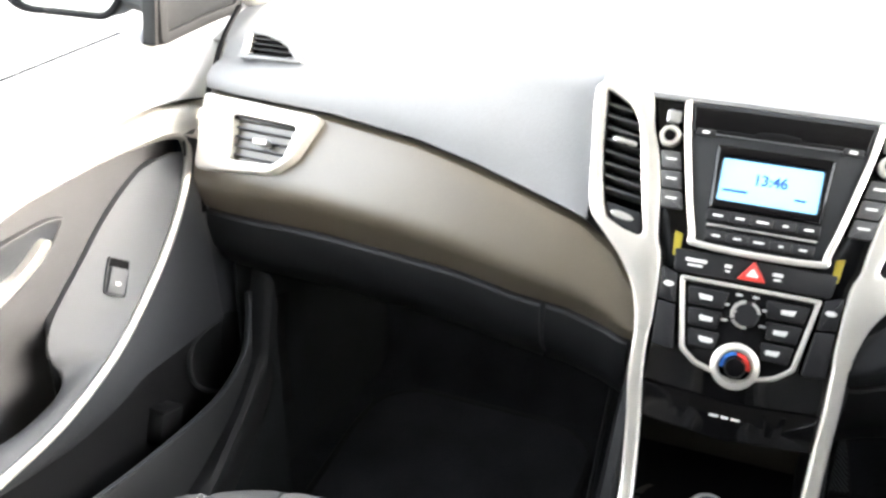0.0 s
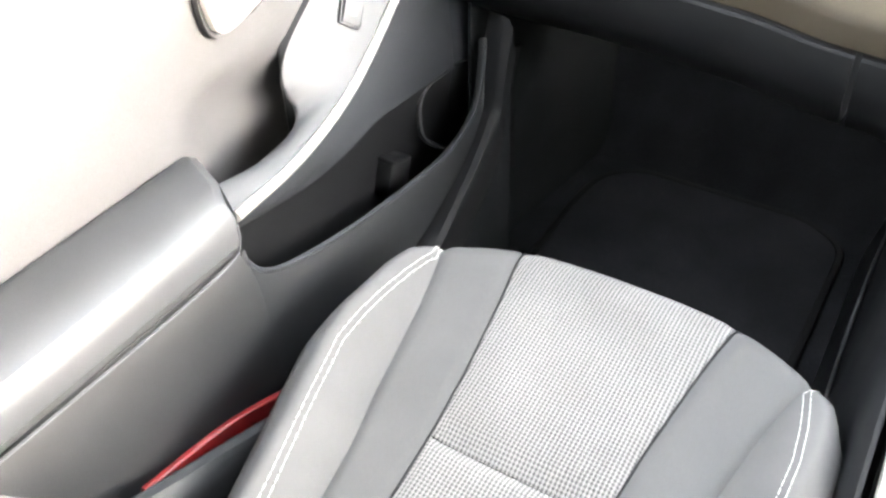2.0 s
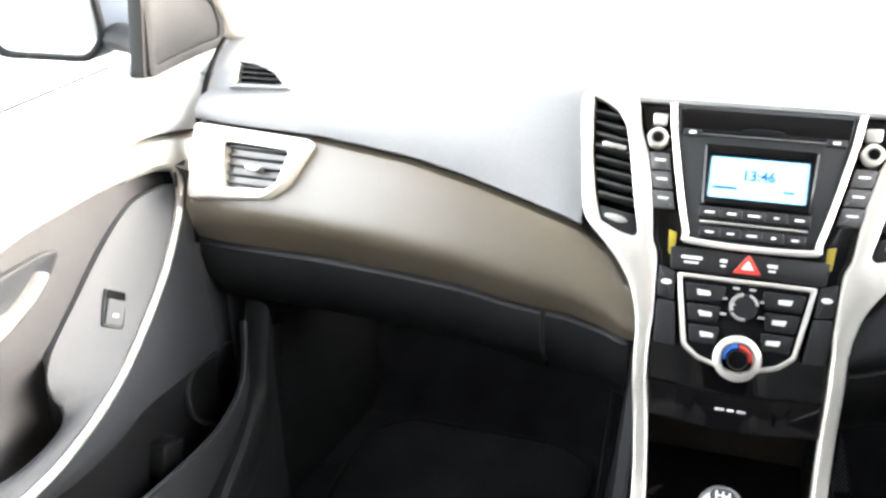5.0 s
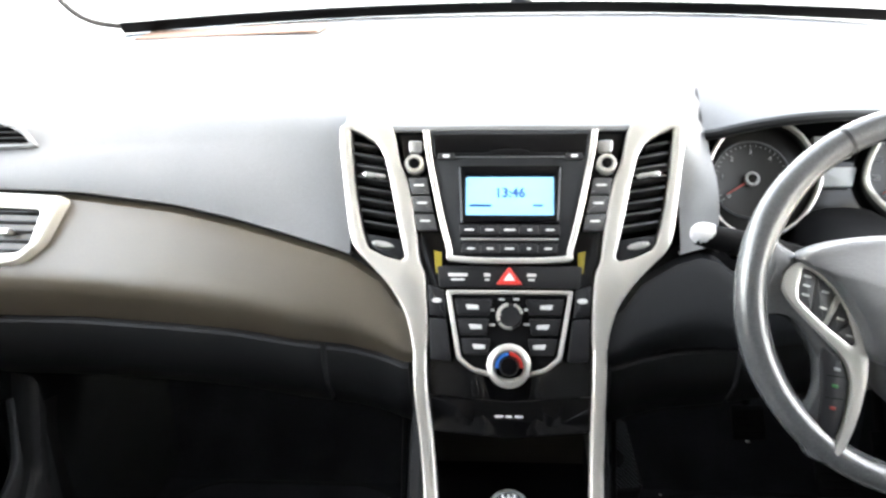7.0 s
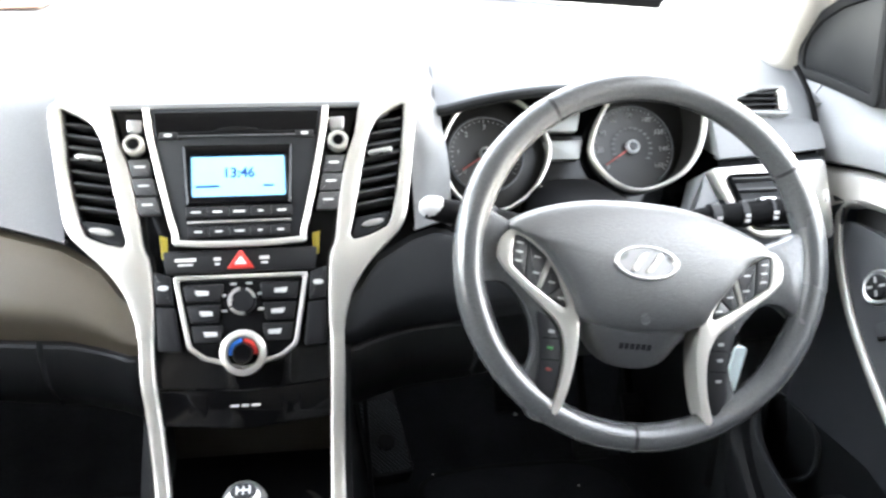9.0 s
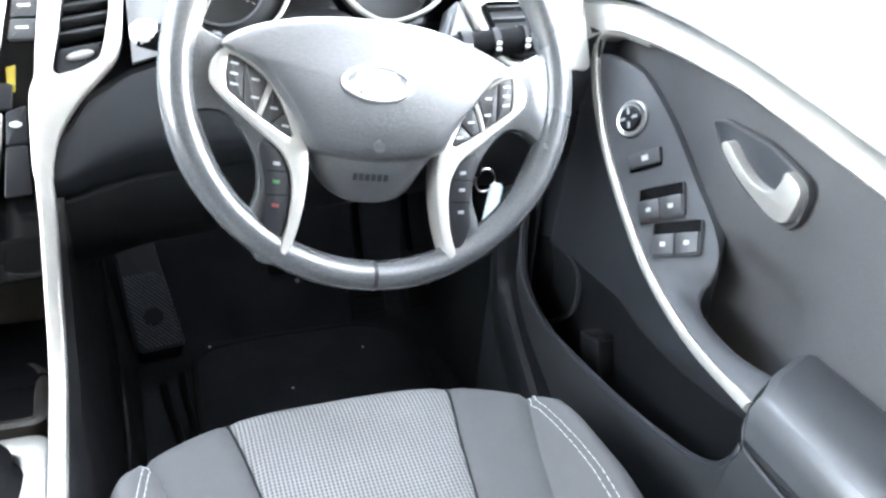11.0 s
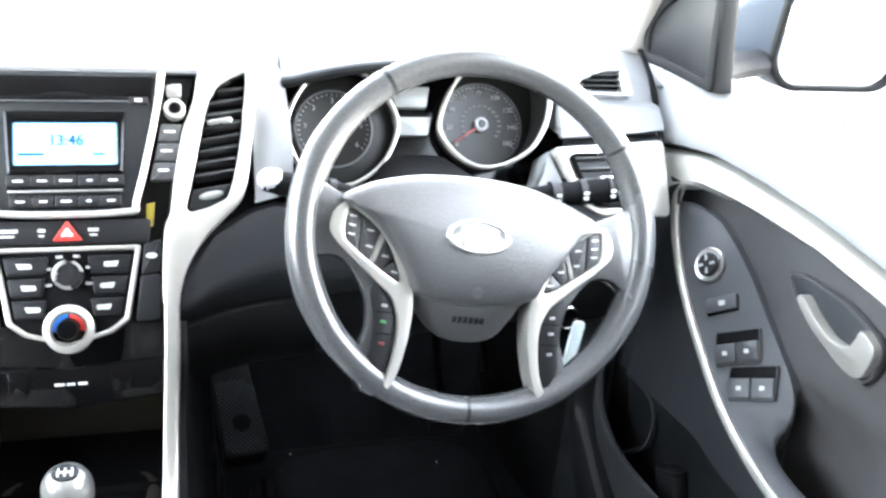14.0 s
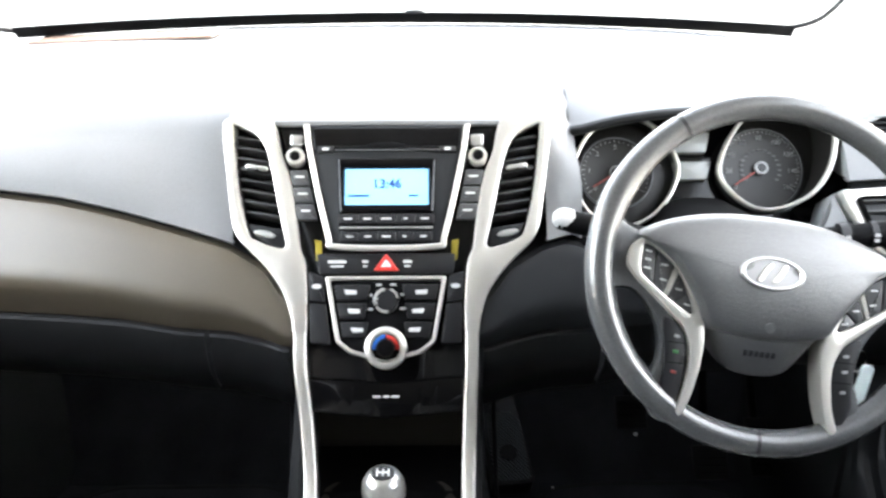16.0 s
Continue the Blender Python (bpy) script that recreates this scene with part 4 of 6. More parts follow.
# ---- front doors ----
SILL = [(-0.80, 0.618), (-0.30, 0.634), (0.0, 0.644), (0.10, 0.648), (0.20, 0.652)]
LINE = [(-0.80, 0.492), (-0.42, 0.537), (-0.30, 0.554), (-0.22, 0.564), (-0.123, 0.570), (-0.02, 0.571), (0.05, 0.563), (0.10, 0.556)]
BAND = [(-0.80, 0.470), (-0.428, 0.515), (-0.312, 0.531), (-0.229, 0.541), (-0.133, 0.543), (-0.08, 0.541), (-0.009, 0.535), (0.02, 0.526), (0.03, 0.516), (0.10, 0.50)]
STRIP = [(0.709, -0.055, 0.5385), (0.702, -0.010, 0.5365), (0.695, 0.019, 0.530), (0.693, 0.029, 0.514), (0.690, 0.024, 0.493), (0.685, 0.000, 0.458), (0.680, -0.044, 0.413), (0.671, -0.117, 0.368), (0.660, -0.194, 0.337), (0.645, -0.296, 0.324), (0.628, -0.402, 0.334)]


def door(s):
    who = "driver" if s > 0 else "passenger"
    d = thing("door_" + ("2" if s > 0 else "1"), "grey plastic front door panel with cloth insert, armrest and bin", "car door", (s * 0.72, -0.3, 0.3), kind="structure")
    P = lambda x, y, z: Vector((s * x, y, z))
    sh = lambda y: min(0.022, 0.35 * max(0.0, y - 0.03))
    ys = np.linspace(0.150, -0.80, 36)
    up = []
    for y in ys:
        zs, zl = lerp(SILL, y), lerp(LINE, y)
        up.append([P(0.780 - sh(y), y, zs - 0.006), P(0.766 - sh(y), y, zs + 0.002), P(0.753 - sh(y), y, zs), P(0.738 - sh(y), y, zs - 0.011), P(0.723 - sh(y), y, zs - 0.030), P(0.710 - sh(y), y, (zs + zl) / 2), P(0.7005 - sh(y), y, zl + 0.016), P(0.701 - sh(y), y, zl + 0.005), P(0.714 - sh(y), y, zl + 0.001), P(0.730 - sh(y), y, zl)])
    part("upper_pad", solid(up, 0.004, (s, 0, -0.3)), DOORPAD, d)
    # front corner of the door, where the pad meets the dash and the mirror
    fr = []
    for y, k in ((0.153, 0), (0.17, 1), (0.21, 2), (0.26, 3)):
        zs = lerp(SILL, y)
        fr.append([P(0.780 - sh(y), y, zs - 0.006), P(0.766 - sh(y), y, zs + 0.002), P(0.753 - sh(y), y, zs), P(0.738 - sh(y), y, zs - 0.011), P(0.712 - sh(y), y, zs - 0.045), P(0.700 - sh(y), y, zs - 0.08), P(0.698 - sh(y), y, 0.40)])
    part("front_corner", solid(fr, 0.004, (s, 0, 0)), DOORPAD, d)
    bd = []
    for y in np.linspace(0.148, -0.80, 36):
        zl, zb = lerp(LINE, y) - 0.0035, lerp(BAND, y)
        bd.append([P(0.722 - sh(y), y, zl), P(0.706 - sh(y), y, zl - 0.001), P(0.7005 - sh(y), y, zl - 0.005), P(0.695 - sh(y), y, (zl + zb) / 2), P(0.691 - sh(y), y, zb + 0.006), P(0.696 - sh(y), y, zb + 0.001), P(0.738 - sh(y), y, zb - 0.002)])
    part("band", solid(bd, 0.003, (s, 0, 0)), SILVER, d, "satin silver band along the door panel")
    part("line_shadow_gap", sweep([P(0.724 - sh(y), y, lerp(LINE, y) - 0.001) for y in ys], oval(0.004, 0.003, 6), (0, 0, 1)), BLACK, d)
    # cloth insert, set back behind the band
    ins = []
    for y in np.linspace(0.045, -0.80, 45):
        zb = lerp(BAND, y)
        ins.append([P(lerp([(0.25, 0.708), (0.33, 0.714), (0.38, 0.720), (0.42, 0.723), (0.46, 0.725), (0.56, 0.726)], zb - 0.001 + (0.25 - zb) * t) + 0.034 * min(1.0, max(0.0, (0.405 - (zb - 0.001 + (0.25 - zb) * t)) / 0.05)) * min(1.0, max(0.0, (-0.21 - y) / 0.04)) * min(1.0, max(0.0, (y + 0.375) / 0.06)), y, zb - 0.001 + (0.25 - zb) * t) for t in np.linspace(0, 1, 16)])
    part("insert", solid(ins, 0.004, (s, 0, 0)), INSERT, d)
    # silver edge strip and the sloping switch panel behind it
    st = spline([P(*p) for p in STRIP], 8)
    part("edge_strip", sweep(st, rounded([(-0.005, -0.006), (0.005, -0.006), (0.005, 0.004), (-0.005, 0.004)], 0.003, 3), (-s * 0.8, 0, 0.6)), SILVER, d)
    inner = [Vector((p.x + s * 0.003, p.y, p.z + 0.003)) for p in st[30:]]
    outer = spline([P(0.712, 0.018, 0.497), P(0.716, -0.014, 0.503), P(0.716, -0.055, 0.492), P(0.716, -0.107, 0.465), P(0.715, -0.16, 0.428), P(0.712, -0.215, 0.392), P(0.703, -0.240, 0.366), P(0.690, -0.238, 0.338), P(0.680, -0.264, 0.327), P(0.673, -0.325, 0.327), P(0.674, -0.378, 0.336)], 5)
    n = 40
    pick = lambda c, t: c[min(int(t * (len(c) - 1)), len(c) - 2)].lerp(c[min(int(t * (len(c) - 1)), len(c) - 2) + 1], t * (len(c) - 1) - min(int(t * (len(c) - 1)), len(c) - 2))
    iy = np.array([-p.y for p in inner])
    tin = np.maximum.accumulate([float(np.interp(-pick(outer, b).y - 0.065 * min(1.0, 2.2 * (1 - b)), iy, np.linspace(0, 1, len(inner)))) for b in np.linspace(0, 1, n)])
    rows = [[pick(inner, a).lerp(pick(outer, b), k) + Vector((0, 0, 0.004 * math.sin(math.pi * k))) for k in np.linspace(0, 1, 6)] + ([pick(outer, b) + Vector((s * 0.0115, 0, -0.002)), pick(outer, b) + Vector((s * 0.0115, 0, -0.05))] if b < 0.52 else [pick(outer, b) + Vector((s * 0.002, -0.001, -0.003)), pick(outer, b) + Vector((s * 0.002, -0.001, -0.006))]) for a, b in zip(tin, np.linspace(0, 1, n))]
    rows.append([q + Vector((0, -0.036, 0)) for q in rows[-1]])
    part("switch_panel", solid(rows, 0.003, (s * 0.4, 0, -1)), SWITCH, d)
    # Pocket wall and floor: shade put in as darker colours than the panel's.
    hole = [[pick(outer, b) + Vector((s * 0.002, -0.001, dz * (1 - 0.75 * max(0.0, (b - 0.7) / 0.3)))) for dz in (-0.004, -0.03, -0.075)] for b in np.linspace(0.50, 1, 22)]
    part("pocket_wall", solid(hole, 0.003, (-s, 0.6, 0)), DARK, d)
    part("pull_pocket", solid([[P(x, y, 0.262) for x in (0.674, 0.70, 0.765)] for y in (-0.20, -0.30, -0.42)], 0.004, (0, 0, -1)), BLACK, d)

    # window switches
    def on_panel(y, k):
        """A place on the switch panel and its frame there."""
        at = lambda c, y: Vector([float(np.interp(-y, [-q.y for q in c], [q[i] for q in c])) for i in range(3)])
        edge_out = [q for q in outer if q.y > -0.2379][3:]
        a, b = at(inner, y), at(edge_out, y - 0.065)
        o = a.lerp(b, k) + Vector((0, 0, 0.003))
        ex = (b - a).normalized() * s
        ey = (at(inner, y + 0.01).lerp(at(edge_out, y - 0.055), k) - at(inner, y - 0.01).lerp(at(edge_out, y - 0.075), k)).normalized()
        ez = ex.cross(ey).normalized()
        if ez.z < 0:
            ez = -ez
        ey = ez.cross(ex).normalized()
        return Matrix.Translation(o) @ Matrix((ex, ey, ez)).transposed().to_4x4()

    def rocker(y, k, w, l):
        m = on_panel(y, k) @ Matrix.Translation((0, 0, 0.003))
        well = part("switch_well", frame_plate(rounded([(-w, -l), (w, -l), (w, l), (-w, l)], 0.004), [rounded([(-w + 0.0016, -l + 0.0016), (w - 0.0016, -l + 0.0016), (w - 0.0016, l - 0.0016), (-w + 0.0016, l - 0.0016)], 0.003)], -0.003, 0.0016, 0.0008, m), SWITCH, d)
        part("well_floor", plate(rounded([(-w + 0.001, -l + 0.001), (w - 0.001, -l + 0.001), (w - 0.001, l - 0.001), (-w + 0.001, l - 0.001)], 0.003), -0.002, 0.0007, 0.0003, m), BLACK, well)
        return m, well

    if s > 0:
        m = on_panel(-0.027, 0.46)
        knob = part("mirror_adjuster", lathe([(0, 0), (0.0205, 0), (0.0205, 0.003), (0.0190, 0.0042), (0.0160, 0.0035), (0, 0.003)], m, 32), SATIN, d, "round mirror adjuster with silver rim")
        part("adjuster_pad", lathe([(0, 0.003), (0.0142, 0.003), (0.0142, 0.0062), (0.012, 0.0078), (0, 0.008)], m, 28), GREYKEY, knob)
        for k in range(4):
            part("arrow_mark", box(0.0028, 0.007, 0.0006, 0, m @ Matrix.Rotation(k * math.pi / 2, 4, 'Z') @ pose(0, 0.0080, 0.0082)), PRINT, knob)
        m = on_panel(-0.069, 0.46)
        b = part("lock_switch", box(0.042, 0.018, 0.008, 0.0028, m @ pose(0, 0, 0.001)), SWITCH, d)
        part("legend", box(0.008, 0.006, 0.0006, 0, m @ pose(0.002, 0, 0.0052)), PRINT, b)
        part("switch_shadow", box(0.040, 0.004, 0.003, 0.0006, m @ pose(0, -0.0090, 0.0008)), BLACK, b)
        for y, k in ((-0.117, 0.47), (-0.156, 0.50)):
            m, well = rocker(y, k, 0.0275, 0.0195)
            for k in (-1, 1):
                b = part("window_switch", box(0.0258, 0.022, 0.007, 0.002, m @ pose(k * 0.0131, -0.0066, 0.0005, 7)), ARM, d)
                part("legend", box(0.0056, 0.0046, 0.0006, 0, m @ pose(k * 0.0131, -0.007, 0.0041, 7)), PRINT, b)
    else:
        m, well = rocker(-0.100, 0.46, 0.0140, 0.0225)
        b = part("window_switch", box(0.0225, 0.031, 0.007, 0.0022, m @ pose(0, -0.0052, 0.0008, 7)), SWITCH, d)
        part("legend", box(0.006, 0.004, 0.0006, 0, m @ pose(0, -0.009, 0.0044, 7)), PRINT, b)

    # door pull lever in its recess
    hm = Matrix(((0, 0, -s), (-1, 0, 0), (0, 1, 0))).to_4x4()
    hm.translation = P(0.7190, 0, 0)
    cup = [(0.166, 0.494), (0.190, 0.501), (0.257, 0.5015), (0.308, 0.489), (0.317, 0.478), (0.313, 0.449), (0.303, 0.436), (0.288, 0.4345), (0.246, 0.440), (0.208, 0.456), (0.182, 0.475)]
    cup0 = cup
    cup = rounded(cup, 0.008)
    handle = part("handle_surround", frame_plate(cup, [inset(cup, 0.004)], -0.004, 0.0032, 0.0015, hm), INSERT, d)
    # Cup darker than its surround: the shade of the recess is coloured in.
    part("handle_cup", plate(inset(cup0, 0.001), -0.003, 0.0012, 0.0003, hm), DOORMID, handle)
    lev = spline([(0.200, 0.480), (0.209, 0.485), (0.230, 0.4735), (0.256, 0.464), (0.279, 0.465), (0.288, 0.478), (0.293, 0.490), (0.313, 0.481), (0.311, 0.459), (0.305, 0.447), (0.290, 0.443), (0.262, 0.449), (0.230, 0.460), (0.210, 0.471)], 4, True)
    part("lever", plate(lev, 0.000, 0.012, 0.0018, hm), SILVER, handle, "curved satin chrome door lever")

    # armrest
    arm = []
    for y0, y1, in ((-0.366, -0.407), (-0.374, -0.418), (-0.50, -0.52), (-0.66, -0.66), (-0.80, -0.80)):
        dz = 0.0 if y0 > -0.37 else 0.005
        arm.append([P(0.714, y0, 0.346 + dz), P(0.704, y0 - 0.002, 0.350 + dz), P(0.66, (y0 + y1) / 2, 0.348 + dz), P(0.638, y1 + 0.004, 0.3465 + dz), P(0.6305, y1 + 0.001, 0.3435 + dz), P(0.6245, y1, 0.336 + dz), P(0.6215, y1 - 0.004, 0.326), P(0.6205, y1 - 0.004, 0.312), P(0.626, y1 - 0.006, 0.300), P(0.66, y1 - 0.006, 0.296)])
    part("armrest", solid(arm, 0.02, (s, 0, -0.6)), ARM, d, sharp=28)
    part("armrest_front", loft([[P(0.720, -0.3655, 0.344), P(0.704, -0.3675, 0.3495), P(0.66, -0.3865, 0.3475), P(0.632, -0.4025, 0.3445), P(0.6235, -0.4065, 0.337)], [P(0.735, -0.372, 0.27), P(0.706, -0.373, 0.27), P(0.66, -0.391, 0.27), P(0.634, -0.409, 0.27), P(0.623, -0.413, 0.27)]]), ARM, d)
    part("armrest_piping", sweep(spline([P(0.6225, -0.4085, 0.330), P(0.6205, -0.4110, 0.316), P(0.6205, -0.425, 0.302), P(0.620, -0.49, 0.298), P(0.620, -0.65, 0.300), P(0.620, -0.80, 0.302)], 5), oval(0.0013, 0.0013, 8), (s, 0, 0)), SWITCH, d)

    # dark lower half with the open bin
    rim = spline([P(0.626, -0.406, 0.297), P(0.6215, -0.405, 0.283), P(0.620, -0.388, 0.262), P(0.619, -0.345, 0.243), P(0.618, -0.25, 0.222), P(0.618, -0.139, 0.207), P(0.619, -0.055, 0.203), P(0.622, 0.010, 0.222), P(0.626, 0.036, 0.262), P(0.632, 0.050, 0.30)], 6)
    # panel between the strip and the bin
    low, deep = [], []
    for k in np.linspace(0, 1, 26):
        a = pick(st, 0.30 + 0.70 * k) + Vector((0, 0, -0.004))
        y = a.y
        zl = min(a.z - 0.02, lerp([(-0.42, 0.302), (-0.36, 0.287), (-0.272, 0.272), (-0.203, 0.272), (-0.149, 0.2815), (-0.102, 0.2765), (0.033, 0.263), (0.12, 0.250)], y))
        b = P(0.668 - 0.012 * k, y + 0.004, zl)
        low.append([a, a.lerp(b, 0.5) + Vector((s * -0.004, 0, 0)), b, b + Vector((s * 0.003, 0, -0.002))])
        deep.append([b + Vector((s * 0.001, 0, -0.001)), b + Vector((s * 0.010, 0, -0.05)), b + Vector((s * 0.010, 0, -0.11)), b + Vector((s * 0.004, 0, -0.20))])
    lead = deep[0]
    deep = [[q + Vector((-s * 0.010 * k, 0.028 * k, -0.0035 * k)) for q in lead] for k in (4, 3, 2, 1)] + deep
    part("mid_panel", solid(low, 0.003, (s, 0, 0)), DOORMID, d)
    # Bin back in the darker plastic: the bin's shade is in its colour.
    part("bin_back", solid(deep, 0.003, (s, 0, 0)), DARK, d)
    kick = [[P(0.690 - 0.3 * min(0.08, max(0.0, y - 0.05)), y, z) for z in (0.53, 0.45, 0.36, 0.256)] for y in (0.022, 0.06, 0.12, 0.20)]
    for r in kick:
        r[3].x = s * 0.668
        r[2].x = s * 0.678
    part("front_panel", solid(kick, 0.003, (s, 0, 0)), DOORMID, d)
    wall = [[q + Vector((s * 0.006, 0, -0.004)), q + Vector((s * 0.002, 0, 0.001)), q, q + Vector((-s * 0.003, 0, -0.006)), Vector((s * 0.612, q.y, q.z - 0.05)), Vector((s * 0.606, q.y, 0.06)), Vector((s * 0.612, q.y, -0.03))] for q in rim]
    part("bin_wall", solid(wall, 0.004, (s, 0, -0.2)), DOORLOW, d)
    # Lighter bead along the bin's edge: the highlight is in its colour.
    part("bin_rim_highlight", sweep([q + Vector((s * 0.001, 0, 0)) for q in rim], oval(0.0032, 0.0026, 8), (s, 0, 0)), DOORMID, d)
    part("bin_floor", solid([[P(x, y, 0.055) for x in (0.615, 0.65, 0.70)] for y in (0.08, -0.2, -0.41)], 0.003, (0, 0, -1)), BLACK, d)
    clip = part("bin_clip", box(0.032, 0.046, 0.046, 0.007, pose(s * 0.666, -0.122, 0.190, -20)), DARK, d, "small clip in the door bin")
    part("clip_lip", box(0.034, 0.040, 0.006, 0.0026, pose(s * 0.665, -0.118, 0.2135, -20)), DARK, clip)
    ring = spline([P(0.668, 0.020, 0.262), P(0.666, -0.036, 0.264), P(0.664, -0.056, 0.242), P(0.660, -0.054, 0.206), P(0.652, -0.02, 0.172), P(0.645, 0.030, 0.138)], 6)
    part("bottle_rib", sweep(ring, oval(0.003, 0.004, 8), (s, 0, 0.3)), DOORLOW, d)
    rear = [[P(0.626, y, 0.299), P(0.623, y, 0.291), P(0.612, y, 0.247), P(0.606, y, 0.06), P(0.612, y, -0.03)] for y in (-0.4062, -0.46, -0.55, -0.80)]
    part("rear_panel", solid(rear, 0.004, (s, 0, 0)), DOORLOW, d)

    # sill trim between the door and the carpet
    sill = spline([P(0.602, 0.055, 0.33), P(0.600, 0.030, 0.26), P(0.598, 0.015, 0.215), P(0.594, -0.03, 0.178), P(0.588, -0.09, 0.150), P(0.580, -0.16, 0.128), P(0.575, -0.30, 0.10), P(0.572, -0.70, 0.09)], 5)
    sr = [[q + Vector((s * 0.030, 0.01, 0)), q + Vector((s * 0.008, 0, 0.003)), q, q + Vector((-s * 0.006, 0, -0.010)), q + Vector((-s * 0.010, 0, -0.045))] for q in sill]
    single("door_sill_" + who, solid(sr, 0.004, (s, 0, -0.5)), DARK, "dark plastic sill trim beside the footwell", "door sill", "structure")
    sc = [[q + Vector((-s * 0.007, 0, -0.040)), q + Vector((-s * 0.004, 0, -0.07)), Vector((s * 0.592, q.y, -0.03)), Vector((s * 0.590, q.y, -0.085))] for q in sill]
    single("footwell_side_" + who, solid(sc, 0.004, (s, 0, -0.5)), SIDECARPET, "dark carpet lining the side of the footwell", "carpet", "structure")
    kp = [[P(0.655 - 0.05 * t, 0.055 + 0.40 * t, z) for z in (-0.085, 0.15, 0.40)] for t in (0, 0.3, 1)]
    single("kick_panel_" + who, solid(kp, 0.004, (s, 0, 0)), SIDECARPET, "dark kick panel at the side of the footwell", "kick panel", "structure")

    # quarter trim and the mirror outside
    tri = [(-0.214, 0.640), (-0.219, 0.674), (-0.209, 0.702), (-0.182, 0.727), (-0.140, 0.749), (-0.080, 0.768), (-0.046, 0.780), (-0.034, 0.634), (-0.080, 0.637), (-0.150, 0.640)]
    tm = Matrix(((0, 0, -s), (-1, 0, 0), (0, 1, 0))).to_4x4()
    tm.translation = P(0.722, 0, 0)
    q = thing("mirror_sail", "dark triangular mirror trim in the window corner", "window trim", P(0.722, 0.1, 0.65), group="mirror trims")
    part("panel", plate(rounded(inset(tri, 0.012), 0.008), -0.012, 0.004, 0.003, tm), DARK, q)
    part("seal", frame_plate(rounded(tri, 0.012), [rounded(inset(tri, 0.014), 0.006)], -0.015, 0.008, 0.003, tm), RUBBER, q)
    part("window_channel", sweep(spline([P(0.730, 0.036, 0.636), P(0.725, 0.044, 0.72), P(0.716, 0.040, 0.80), P(0.64, -0.08, 1.06)], 5), rounded([(-0.008, -0.010), (0.008, -0.010), (0.008, 0.010), (-0.008, 0.010)], 0.003, 2), (s, 0, 0)), RUBBER, q)
    pane = part("window_" + ("2" if s > 0 else "1"), loft([[P(0.776 - 0.02 * t, y, lerp(SILL, y) - 0.01 + 0.46 * t) for y in np.linspace(0.036, -0.75, 6)] for t in (0, 1)]), GLASS)
    tagged(pane, "clear side window glass in the front door", "window", kind="structure")
    pane.visible_shadow = False
    seal = sweep([P(0.772, y, lerp(SILL, y) - 0.001) for y in np.linspace(0.03, -0.78, 14)], oval(0.004, 0.0035, 8), (0, 0, 1))
    part("window_seal", seal, RUBBER, d)

    mir = thing("door_mirror", "dark blue door mirror housing with clear glass, outside the window", "door mirror", P(0.98, 0.24, 0.66), group="door mirrors")
    mo = rounded([(-0.086, 0.074), (0.098, 0.084), (0.106, -0.02), (0.08, -0.076), (-0.07, -0.082), (-0.097, -0.050)], 0.035, 6)
    mm = Matrix.Translation(P(1.045, 0.24, 0.678)) @ Matrix.Rotation(radians(s * -12), 4, 'Z') @ Matrix(((s, 0, 0), (0, 0, -1), (0, 1, 0))).to_4x4()
    back_rows = []
    for t, k, g in ((0.0, 1.04, 0.0), (-0.03, 1.09, -0.006), (-0.08, 1.05, -0.024), (-0.12, 0.90, -0.045), (-0.145, 0.60, -0.06), (-0.155, 0.25, -0.065)):
        back_rows.append([mm @ Vector((p.x * k + g, p.y * k * (1 + 2.6 * t) + 0.12 * t, t)) for p in mo])
    part("housing", loft(back_rows, closed=True, caps=True), BODY, mir)
    part("rim", frame_plate([p * 1.05 for p in mo], [[p * 0.94 for p in mo]], -0.004, 0.010, 0.004, mm), BLACK, mir)
    part("mirror_glass", plate([p * 0.955 for p in mo], 0.0, 0.004, 0.0005, mm), MIRROR, mir)
    part("foot", sweep(spline([P(0.75, 0.15, 0.628), P(0.81, 0.20, 0.626), P(0.88, 0.255, 0.626), P(0.95, 0.285, 0.628)], 5), oval(0.030, 0.020, 12), (0, 0, 1)), RUBBER, mir)


door(-1)
door(1)


